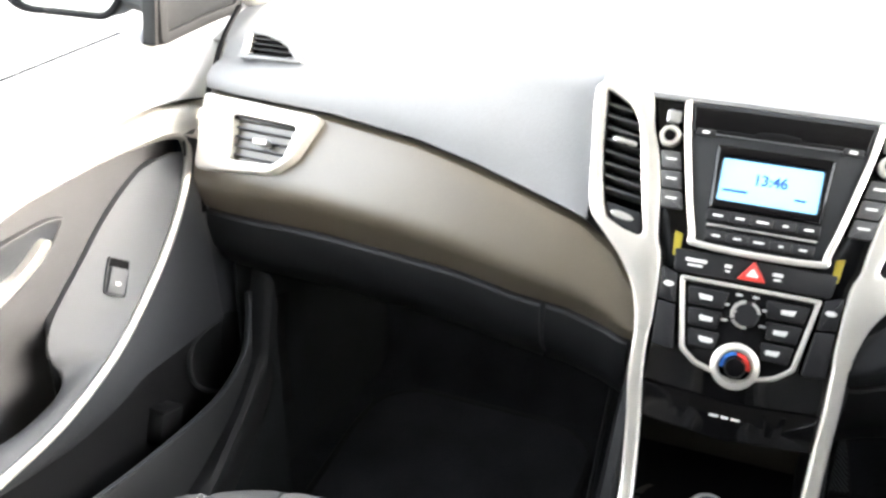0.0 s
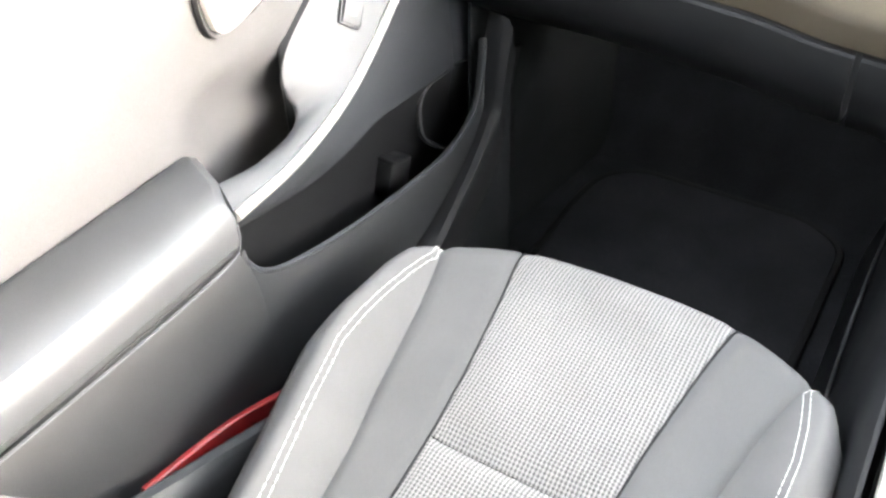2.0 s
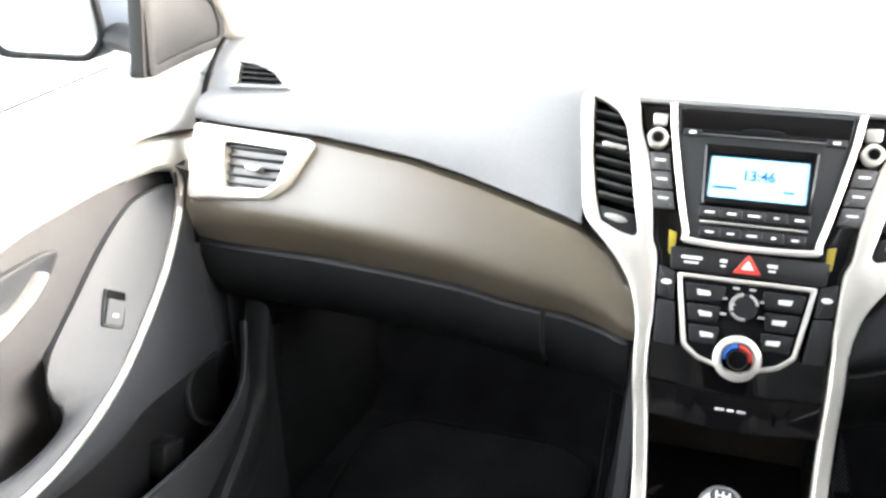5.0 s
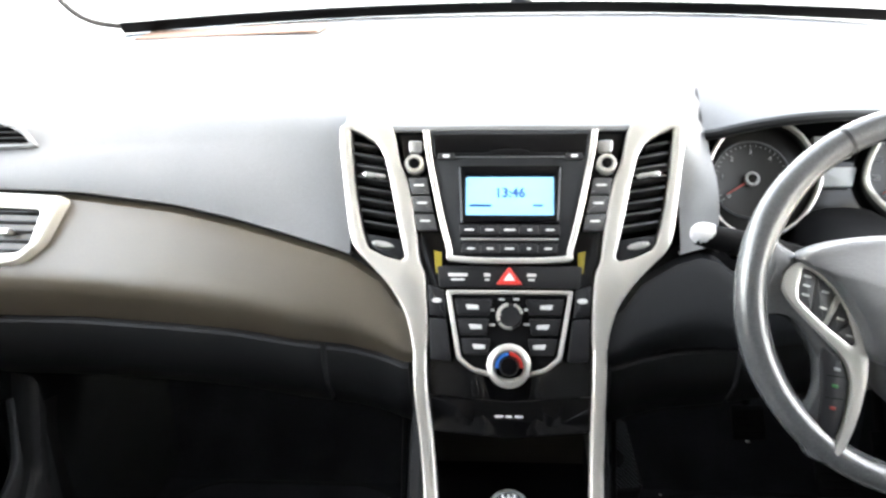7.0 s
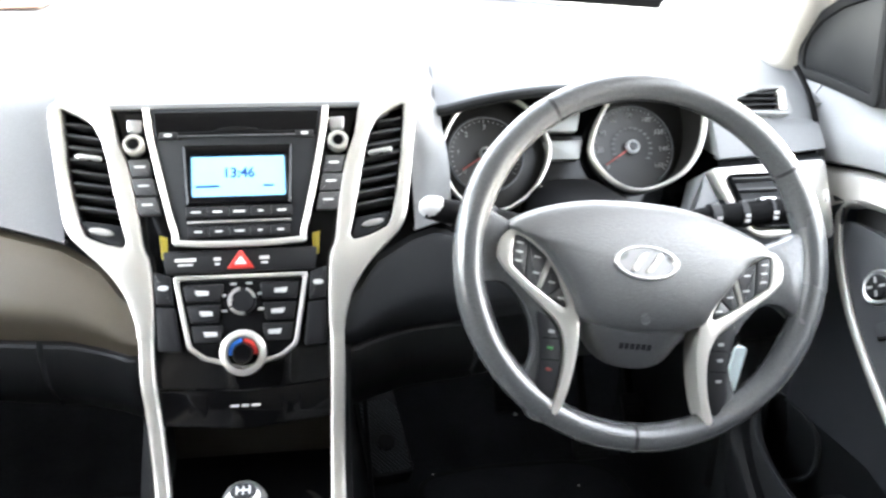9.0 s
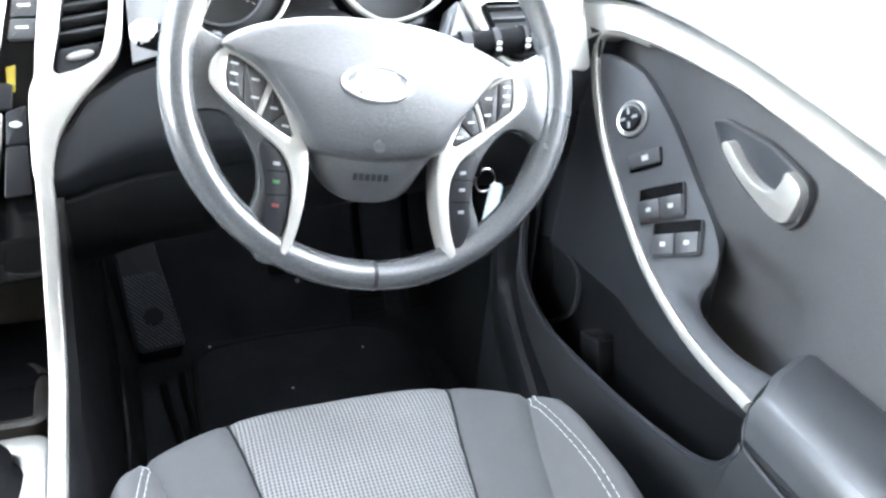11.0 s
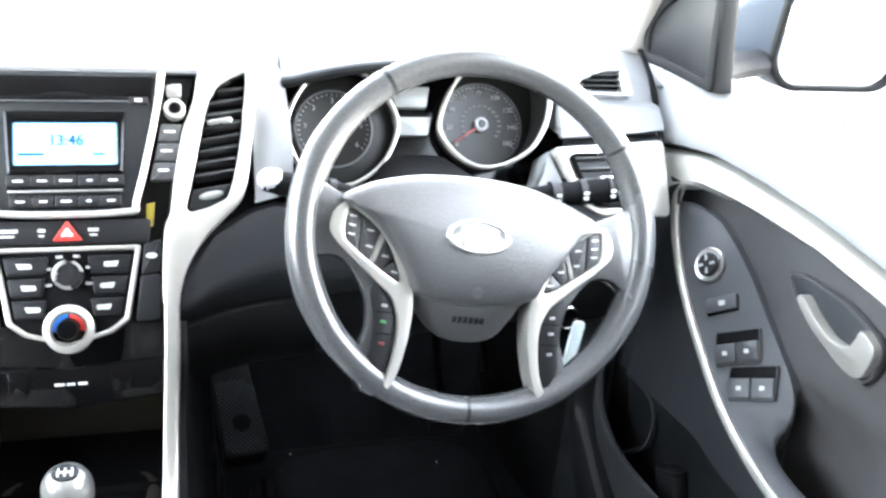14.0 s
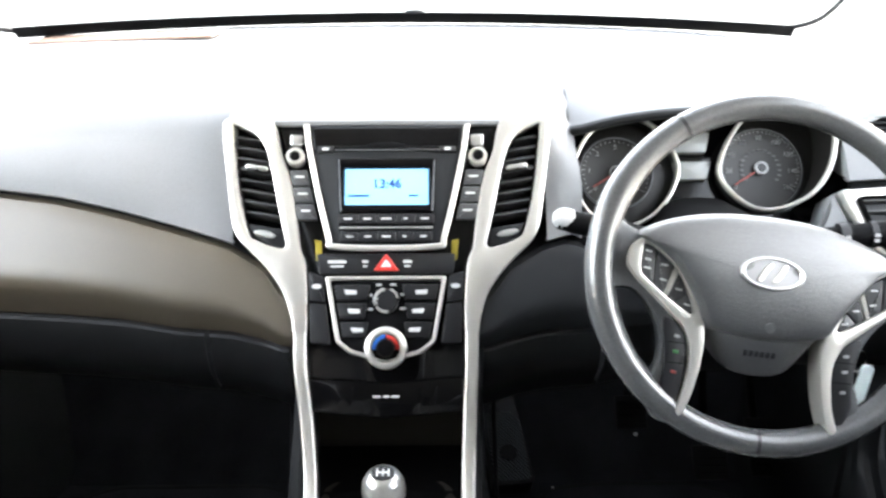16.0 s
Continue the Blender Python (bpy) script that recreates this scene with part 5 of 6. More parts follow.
# ---- front seats ----
def seat(cx, y0, z0, name_side):
    """A front seat: ribbed cloth centre, side panels, raised stitched bolsters and a reclined back."""
    st = thing("front_seat", "grey cloth front seat with light mesh centre and white stitching", "car seat", (cx, y0 - 0.25, -0.08), group="front seats")

    def half(v, k):
        """Half widths at v metres behind the front edge: centre, side panel, bolster."""
        if k == 0:
            return lerp([(0, 0.114), (0.05, 0.107), (0.10, 0.098), (0.19, 0.086), (0.26, 0.080), (0.45, 0.074), (0.6, 0.074)], v)
        if k == 1:
            return lerp([(0, 0.200), (0.05, 0.190), (0.10, 0.173), (0.15, 0.161), (0.20, 0.152), (0.25, 0.144), (0.30, 0.133), (0.45, 0.114), (0.6, 0.108)], v)
        return lerp([(0, 0.212), (0.04, 0.216), (0.08, 0.220), (0.13, 0.226), (0.20, 0.226), (0.26, 0.217), (0.33, 0.200), (0.40, 0.184), (0.56, 0.170)], v)

    def surf(u, v):
        """Top of the cushion: u metres from its middle, v behind the front edge."""
        w = abs(u)
        front = 0.034 * (w / 0.17) ** 3
        vv = max(v - front, -0.03)
        roll = -0.10 * max(0.0, 1 - max(vv + 0.03, 0) / 0.075) ** 2.2
        z = roll - 0.13 * max(0.0, vv - 0.06)
        a, b, c = half(v, 0), half(v, 1), half(v, 2)
        rise = 0.040 * min(1.0, max(0.0, vv) / 0.16) * (1 if v < 0.6 else 1)
        if w > b:
            t = min(1.0, (w - b) / max(c - b, 1e-4))
            z += rise * math.sin(min(1.0, t * 1.25) * math.pi / 2) - 0.13 * max(0.0, t - 0.62) ** 1.6
        else:
            z += rise * 0.12 * (w / b) ** 3
        for sw in (a, b):
            z -= 0.0045 * math.exp(-((w - sw) / 0.004) ** 2) * min(1.0, max(0.25, (v + 0.02) / 0.08))
        if w < a:
            z -= 0.007 * math.exp(-((v - 0.260) / 0.006) ** 2)
        return Vector((cx + u, y0 - max(v, front - 0.03), z0 + z))

    vs = np.concatenate([np.linspace(-0.028, 0.08, 14), np.linspace(0.095, 0.56, 30)])

    def patch(lo, hi, v_list, n=9):
        rows = []
        for v in v_list:
            l, h = lo(v), hi(v)
            rows.append([surf(l + (h - l) * t, v) for t in np.linspace(0, 1, n)])
        bm = solid(rows, 0.02, (0, 0.15, -1))
        return bm

    vf = [v for v in vs if v < 0.25] + [0.2595]
    vb = [0.2605] + [v for v in vs if v > 0.268]
    part("centre_front", patch(lambda v: -half(v, 0), lambda v: half(v, 0), vf, 17), MESHCLOTH, st, "light grey two-tone mesh cloth")
    part("centre_rear", patch(lambda v: -half(v, 0), lambda v: half(v, 0), vb, 17), MESHCLOTH, st, "light grey two-tone mesh cloth")
    for s in (-1, 1):
        part("side_panel", patch(lambda v: s * half(v, 0), lambda v: s * half(v, 1), vs, 10), CLOTH, st)
        part("bolster", patch(lambda v: s * half(v, 1), lambda v: s * half(v, 2), vs, 16), BOLSTER, st)
        side = []
        for v in vs:
            q = surf(s * half(v, 2), v)
            k = min(1.0, max(0.0, (v - 0.01) / 0.07))
            side.append([q, q + Vector((s * 0.008 * k, 0, -0.012)), Vector((cx + s * (half(v, 2) + 0.012 * k), q.y, min(z0 - 0.11, q.z - 0.02))), Vector((cx + s * (half(v, 2) - 0.015), q.y, z0 - 0.19))])
        part("cushion_side", solid(side, 0.01, (-s, 0, 0)), SEATSIDE, st)
        for off in (0.010, 0.0155):
            w = lambda v: max(lerp([(0.03, 0.178), (0.06, 0.184), (0.09, 0.188), (0.13, 0.194), (0.17, 0.197), (0.24, 0.195), (0.31, 0.180), (0.37, 0.166), (0.42, 0.155), (0.56, 0.142)], v) + off - 0.016 - (0.007 * min(1.0, max(0.0, (v - 0.03) / 0.14)) if s * cx > 0 else 0.0), half(v, 1) + 0.002 + 0.8 * (off - 0.010))
            pts = [surf(s * w(v), v) + Vector((0, 0, 0.0008)) for v in np.linspace(0.046 if off < 0.015 else 0.054, 0.55, 220)]
            bms = []
            k = 0
            for p, q in zip(pts, pts[1:]):
                k += 1
                if k % 4:
                    bms.append(sweep([p, q], oval(0.0004, 0.0004, 5), (0, 0, 1)))
            part("stitching", joined(*bms), THREAD, st, "white double stitching")
        part("seam", sweep([surf(s * half(v, 0), v) + Vector((0, 0, 0.0006)) for v in vs], oval(0.0012, 0.0012, 6), (0, 0, 1)), DARK, st)
    front = [[surf(u, -0.028) + Vector((0, 0.0, 0.004)), surf(u, -0.028) + Vector((0, -0.006, -0.05)), surf(u, -0.028) + Vector((0, -0.06, -0.11))] for u in np.linspace(-0.21, 0.21, 15)]
    part("front_face", solid(front, 0.01, (0, -1, 0)), CLOTH, st)
    base = box(0.40, 0.40, 0.12, 0.015, pose(cx, y0 - 0.30, -0.02))
    part("base", base, BLACK, st)
    # back, reclined behind the eye
    lean = Matrix.Translation((cx, y0 - 0.47, z0 - 0.05)) @ Matrix.Rotation(radians(33), 4, 'X')
    rows = []
    for h in np.linspace(0.0, 0.62, 12):
        w = lerp([(0, 0.20), (0.12, 0.235), (0.4, 0.235), (0.62, 0.17)], h)
        prof = []
        for t in np.linspace(-1, 1, 25):
            a = abs(t)
            bump = 0.055 * math.exp(-((a - 0.86) / 0.14) ** 2) - 0.10 * max(0, a - 0.90)
            prof.append(lean @ Vector((w * t, 0.0 + bump, h)))
        rows.append(prof)
    part("backrest", solid(rows, 0.09, (0, -1, -0.5)), BOLSTER, st)
    for s in (-1, 1):
        pts = [lean @ Vector((s * (lerp([(0, 0.20), (0.12, 0.235), (0.4, 0.235), (0.62, 0.17)], h) * 0.80), 0.052, h)) for h in np.linspace(0.03, 0.5, 110)]
        part("stitching", joined(*[sweep([p, p.lerp(q, 0.7)], oval(0.0005, 0.0005, 5), (0, 1, 0)) for p, q in zip(pts, pts[1:])]), THREAD, st)
    for s in (-1, 1):
        cov = spline([(cx + s * 0.222, y0 - 0.24, z0 - 0.12), (cx + s * 0.232, y0 - 0.34, z0 - 0.088), (cx + s * 0.238, y0 - 0.45, z0 - 0.050), (cx + s * 0.240, y0 - 0.54, z0 - 0.01)], 6)
        part("recliner_cover", sweep(cov, oval(0.020, 0.040, 14), (0, 0, 1)), DOORLOW, st)
    return st


seat(-0.334, -0.172, 0.229, "passenger")
seat(0.340, -0.150, 0.233, "driver")
single("sill_strip", sweep(spline([(-0.592, -0.42, 0.128), (-0.594, -0.50, 0.158), (-0.595, -0.595, 0.176)], 6), rounded([(-0.004, -0.022), (0.004, -0.022), (0.004, 0.014), (-0.004, 0.014)], 0.003, 2), (0, 0, 1)), RED,
       "red painted sill strip between seat and door", "sill strip")


# ---- steering wheel ----
WT = radians(23)
wheel_m = Matrix.Translation((0.375, -0.165, 0.544)) @ Matrix(((1, 0, 0), (0, math.sin(WT), -math.cos(WT)), (0, math.cos(WT), math.sin(WT)))).to_4x4() @ Matrix.Rotation(radians(-7.4), 4, 'Z')
sw = thing("steering_wheel", "grey leather four-spoke steering wheel with silver spoke trims", "steering wheel", (0.375, -0.165, 0.542))
W = lambda x, y, z=0.0: wheel_m @ Vector((x, y, z))
RX, RY = 0.1638, 0.1606


def rim_arc(a0, a1, grow=1.0, n=40):
    rows = []
    for a in np.linspace(a0, a1, n):
        c, s = math.cos(radians(a)), math.sin(radians(a))
        fat = 1 + 0.10 * math.exp(-((abs(c) - 0.94) / 0.10) ** 2)
        ring = []
        for k in range(18):
            b = 2 * math.pi * k / 18
            rr = 0.0132 * grow * fat * math.cos(b)
            zz = 0.0165 * grow * math.sin(b)
            ring.append(W((RX + rr) * c, (RY + rr) * s, zz))
        rows.append(ring)
    bm = loft(rows, closed=True, caps=True)
    return bm


for a0, a1 in ((126.4, 37.6), (36.4, -89.4), (-90.6, -232.4)):
    part("rim_section", rim_arc(a0, a1), LEATHER, sw)
for a in (127, 37, -90):
    part("rim_seam", rim_arc(a - 1.2, a + 1.2, 0.965, 5), DARK, sw)


def dome(y):
    """How the cover falls away above and below its middle."""
    return -0.030 * ((y + 0.02) / 0.085) ** 2


def wheel_loft(outer, heights, rims, curve=0.0):
    """A cushion-shaped cover over an outline: rings shrink as they rise."""
    rows = []
    c = Vector((sum(p[0] for p in outer) / len(outer), sum(p[1] for p in outer) / len(outer)))
    for h, k in zip(heights, rims):
        rows.append([W(c.x + (p[0] - c.x) * k, c.y + (p[1] - c.y) * k, h + curve * dome(c.y + (p[1] - c.y) * k)) for p in outer])
    bm = loft(rows, closed=True, caps=True)
    return bm


pad = spline([(-0.131, 0.020), (-0.108, 0.037), (-0.060, 0.050), (-0.004, 0.0535), (0.045, 0.049), (0.088, 0.034), (0.112, 0.019), (0.094, 0.006), (0.074, -0.018), (0.060, -0.038), (0.052, -0.054), (0.030, -0.0620), (-0.006, -0.0660), (-0.040, -0.0630), (-0.062, -0.056), (-0.071, -0.038), (-0.084, -0.018), (-0.104, 0.006)], 4, True)
part("airbag_cover", wheel_loft(pad, (0.0, 0.020, 0.027, 0.031, 0.0330, 0.0338, 0.0345, 0.0349, 0.035), (1.0, 1.0, 0.98, 0.945, 0.87, 0.76, 0.58, 0.36, 0.12), 1.0), PADMAT, sw, "grained grey airbag cover")
low_rows = []
for t in np.linspace(0, 1, 8):
    low_rows.append([])
    for u in np.linspace(-1, 1, 27):
        x = -0.006 + 0.0560 * u * (1 - 0.10 * t)
        y = -0.0645 + 0.009 * u * u - t * 0.034 * max(0.0, 1 - abs(u) ** 3.2) ** 0.6
        low_rows[-1].append(W(x, y, 0.0190 - 0.010 * t - 0.012 * t * t - 0.012 * abs(u) ** 4))
part("lower_cover", solid(low_rows, 0.006, -wheel_m.col[2].to_3d()), PADMAT, sw)
em0 = wheel_m @ Matrix.Translation((-0.0105, -0.003, 0.0325)) @ Matrix.Rotation(radians(-11), 4, 'X')
em = em0 @ Matrix.Diagonal((1.08, 0.56, 1, 1))
part("emblem", lathe([(0.0235, 0), (0.0278, 0), (0.0278, 0.002), (0.0262, 0.0034), (0.0245, 0.0034), (0.0235, 0.002)], em, 36, True), SATIN, sw, "plain oval chrome emblem ring")
part("emblem_field", lathe([(0, 0), (0.0238, 0), (0.0236, 0.0012), (0, 0.0016)], em, 36), EMBLEM, sw)
part("emblem_bar", plate(spline([(-0.0175, -0.0095), (-0.0115, -0.0100), (-0.0075, -0.002), (0.001, 0.0095), (-0.005, 0.0100), (-0.0120, 0.001)], 3, True), 0.001, 0.0030, 0.0006, em0 @ Matrix.Scale(0.82, 4)), SILVER, sw)
part("emblem_bar", plate(spline([(-0.001, -0.0095), (0.005, -0.0100), (0.0120, -0.001), (0.0175, 0.0095), (0.0115, 0.0100), (0.0075, 0.002)], 3, True), 0.001, 0.0030, 0.0006, em0 @ Matrix.Scale(0.82, 4)), SILVER, sw)
for k in range(6):
    part("embossed_legend", box(0.0038, 0.006, 0.0008, 0.0002, wheel_m @ pose(-0.0215 + 0.0052 * k, -0.0775, 0.0155, 28)), KNEE, sw)
part("embossed_mark", lathe([(0, 0), (0.005, 0), (0.005, 0.0008), (0.0036, 0.0008), (0.0036, 0.0004), (0, 0.0004)], wheel_m @ pose(-0.006, -0.0525, 0.0298, 10), 18), PADMAT, sw)

for s in (-1, 1):
    mir = lambda pts: [(s * x - 0.006, y) for x, y in pts]
    # leather-covered body of the side and lower spokes
    spoke = mir([(0.165 + 0.006 * s, 0.040), (0.135, 0.030), (0.115, 0.020), (0.095, 0.004), (0.076, -0.020), (0.061, -0.050), (0.058, -0.073), (0.060, -0.100), (0.066, -0.128), (0.072, -0.150), (0.092, -0.148), (0.100, -0.118), (0.0925, -0.090), (0.097, -0.062), (0.118, -0.034), (0.140, -0.032), (0.162 + 0.006 * s, -0.045)])
    sp = spline(spoke, 4, True)
    part("spoke", plate(sp, -0.012, 0.008, 0.005, wheel_m), LEATHER, sw)
    # silver trim with an opening for the keys
    bz = spline(mir([(0.1335, -0.006), (0.1315, 0.008), (0.1225, 0.0172), (0.1140, 0.0155), (0.1053, 0.0107), (0.092, 0.0005), (0.0805, -0.0096), (0.0725, -0.021), (0.0656, -0.0335), (0.060, -0.044), (0.0562, -0.0545), (0.0546, -0.0727), (0.0555, -0.088), (0.0573, -0.1029), (0.0625, -0.1260), (0.0697, -0.1430), (0.0755, -0.1400), (0.0735, -0.1325), (0.0695, -0.1187), (0.0668, -0.0970), (0.0672, -0.082), (0.0700, -0.0715), (0.0764, -0.0600), (0.0902, -0.048), (0.1067, -0.0344), (0.1203, -0.0231), (0.1295, -0.0139)]), 3, True)
    hole = rounded(mir([(0.1215, -0.004), (0.1198, 0.0130), (0.113, 0.0118), (0.102, 0.0052), (0.0914, -0.0028), (0.0838, -0.0120), (0.0785, -0.0200), (0.0725, -0.034), (0.0675, -0.0470), (0.0700, -0.0488), (0.081, -0.0425), (0.0927, -0.0352), (0.108, -0.0245), (0.120, -0.0150)]), 0.002)
    part("spoke_trim", frame_plate(bz, [hole], -0.012, 0.0165, 0.0016, wheel_m), SILVER, sw)
    part("key_bed", plate(inset(hole, -0.001), 0.006, 0.0115, 0.0005, wheel_m), BLACK, sw)
    keys = [[(0.1198, 0.0120), (0.1135, 0.0112), (0.1080, 0.0080), (0.1080, -0.0235), (0.1192, -0.0155), (0.1208, -0.005)], [(0.1070, 0.0075), (0.0925, -0.0025), (0.0893, -0.0065), (0.0968, -0.0315), (0.1070, -0.0245)],
            [(0.0845, -0.0118), (0.0790, -0.0202), (0.0752, -0.0285), (0.0862, -0.0385), (0.0925, -0.0345)], [(0.0745, -0.0300), (0.0712, -0.0375), (0.0684, -0.0465), (0.0702, -0.0476), (0.0852, -0.0392)]]
    for n, q in enumerate(keys):
        key = part("spoke_key", plate(rounded(mir(q), 0.0015), 0.010, 0.0155, 0.0012, wheel_m), SIDEKEY, sw)
        cx, cy = sum(p[0] for p in q) / len(q), sum(p[1] for p in q) / len(q)
        for dy in ((0.008, 0.0, -0.008) if n == 0 else (0.006, -0.008) if n == 1 else (0.0,)):
            part("legend", box(0.0062, 0.0018, 0.0005, 0, wheel_m @ pose(s * cx - 0.006, cy + dy, 0.0156, 0, 0, s * 8)), PRINT, key)
    part("key_divider", plate(rounded(mir([(0.0888, -0.0070), (0.0850, -0.0112), (0.0932, -0.0342), (0.0966, -0.0318)]), 0.0006), 0.010, 0.0165, 0.0008, wheel_m), SILVER, sw)
    # column of keys down the lower spoke
    col = mir([(0.0705, -0.0715), (0.078, -0.0605), (0.0915, -0.0525), (0.0935, -0.062), (0.0890, -0.084), (0.0885, -0.104), (0.0890, -0.119), (0.079, -0.137), (0.0715, -0.120), (0.0678, -0.095)])
    part("key_column", plate(spline(col, 3, True), 0.002, 0.0125, 0.002, wheel_m), GREYKEY, sw)
    for k, (y, mt) in enumerate(((-0.070, DIALPRINT), (-0.0845, GREENP if s < 0 else DIALPRINT), (-0.1035, REDKEY if s < 0 else DIALPRINT))):
        part("column_legend", box(0.0055, 0.0028, 0.0006, 0.0002, wheel_m @ pose(s * 0.0795 - 0.006, y, 0.0128, 0, 0, s * 8)), mt, sw)
        if k:
            part("column_gap", box(0.017, 0.0008, 0.0008, 0, wheel_m @ pose(s * 0.0785 - 0.006, y + 0.0085, 0.0124)), BLACK, sw)
part("hub", lathe([(0.060, 0.0), (0.062, -0.03), (0.050, -0.06), (0.045, -0.075)], wheel_m @ pose(0, -0.02, 0), 28), BLACK, sw)

# steering column, stalks and key
column = thing("steering_column", "black plastic steering column shroud with control stalks", "steering column", (0.375, -0.08, 0.50))
cr = []
for t in np.linspace(0, 1, 6):
    c = Vector((0.375, -0.118 + 0.20 * t, 0.520 - 0.03 * t))
    cr.append([c + Vector(((0.062 - 0.006 * t) * math.copysign(abs(math.cos(a)) ** 0.7, math.cos(a)), 0, (0.048 + 0.01 * t) * math.copysign(abs(math.sin(a)) ** 0.7, math.sin(a)))) for a in np.linspace(0, 2 * math.pi, 28, endpoint=False)])
part("shroud", loft(cr, closed=True, caps=True), BLACK, column)
for s in (-1, 1):
    tipz = 0.543 if s > 0 else 0.558
    tip = 0.600 if s > 0 else 0.190
    mid = Vector((0.375 + s * 0.058, -0.035, 0.532))
    end = Vector((tip, -0.035, tipz))
    path = [mid.lerp(end, t) for t in np.linspace(0, 1, 9)]
    prof = oval(0.0125, 0.0135, 14) if s > 0 else oval(0.0105, 0.0125, 14)
    stalk = part("stalk", sweep(path, prof, (0, 0, 1), scales=[0.6, 0.62, 0.75, 0.9, 1, 1.02, 1.02, 1.0, 0.85]), BLACK, column, "black ribbed control stalk" if s > 0 else "black control stalk with pale end")
    for t in ((0.38, 0.58, 0.78) if s > 0 else (0.45,)):
        p = mid.lerp(end, t)
        part("stalk_collar", sweep([p, p.lerp(end, 0.10)], oval(0.0140, 0.0152, 14) if s > 0 else oval(0.0122, 0.0142, 14), (0, 0, 1)), GREYKEY, stalk)
        for h in (-0.002, 0.004):
            part("stalk_legend", box(0.0055, 0.0006, 0.0036, 0, Matrix.Translation(p.lerp(end, 0.05) + Vector((0, -0.0146 if s > 0 else -0.0134, h)))), PRINT, stalk)
    if s < 0:
        part("stalk_end", sweep([end + Vector((0.016 - 0.0045 * k, 0, 0.0003 * k)) for k in range(6)], oval(0.0105, 0.0120, 16), (0, 0, 1), scales=[0.86, 0.96, 1, 0.97, 0.82, 0.45]), ENDCAP, stalk, "pale satin stalk end")
        part("stalk_rod", sweep([mid + Vector((-0.01, -0.002, 0.0)), mid + Vector((0.03, 0, -0.004))], oval(0.006, 0.007, 10), (0, 0, 1)), SATIN, stalk)
key = thing("ignition_key", "key in the ignition with pale tag and steel ring", "key", (0.520, -0.06, 0.41))
part("barrel", lathe([(0.016, 0.0), (0.016, 0.05), (0.013, 0.055), (0, 0.055)], Matrix.Translation((0.505, -0.010, 0.435)) @ Matrix.Rotation(radians(75), 4, 'X'), 20), BLACK, key)
part("key_head", box(0.010, 0.030, 0.024, 0.004, pose(0.510, -0.062, 0.420)), BLACK, key)
part("split_ring", sweep([Vector((0.522 + 0.011 * math.cos(a), -0.070, 0.402 + 0.013 * math.sin(a))) for a in np.linspace(0, 2 * math.pi, 24, endpoint=False)], oval(0.0013, 0.0013, 6), (0, 1, 0), closed=True), CHROME, key)
part("tag", box(0.014, 0.004, 0.062, 0.004, pose(0.531, -0.072, 0.367, 0, 8, 0)), WHITEP, key, "pale plastic key tag")

# ---- instruments ----
SET_BACK = Matrix.Translation((0, 0.085, 0))
CF0 = SET_BACK @ FACE0


def cface(x, z, off=0.0):
    return SET_BACK @ face(x, z, off)


def cframe(x, z, off=0.0):
    return SET_BACK @ face_frame(x, z, off)


clus = thing("instrument_cluster", "instrument cluster with two silver-ringed dials and a small grey screen", "instruments", cface(0.39, 0.565))
bk = [(0.214, 0.640), (0.30, 0.655), (0.39, 0.660), (0.48, 0.655), (0.572, 0.635), (0.575, 0.49), (0.214, 0.48)]
part("panel", plate(fz(bk), -0.020, -0.004, 0.001, CF0), GLOSS, clus)


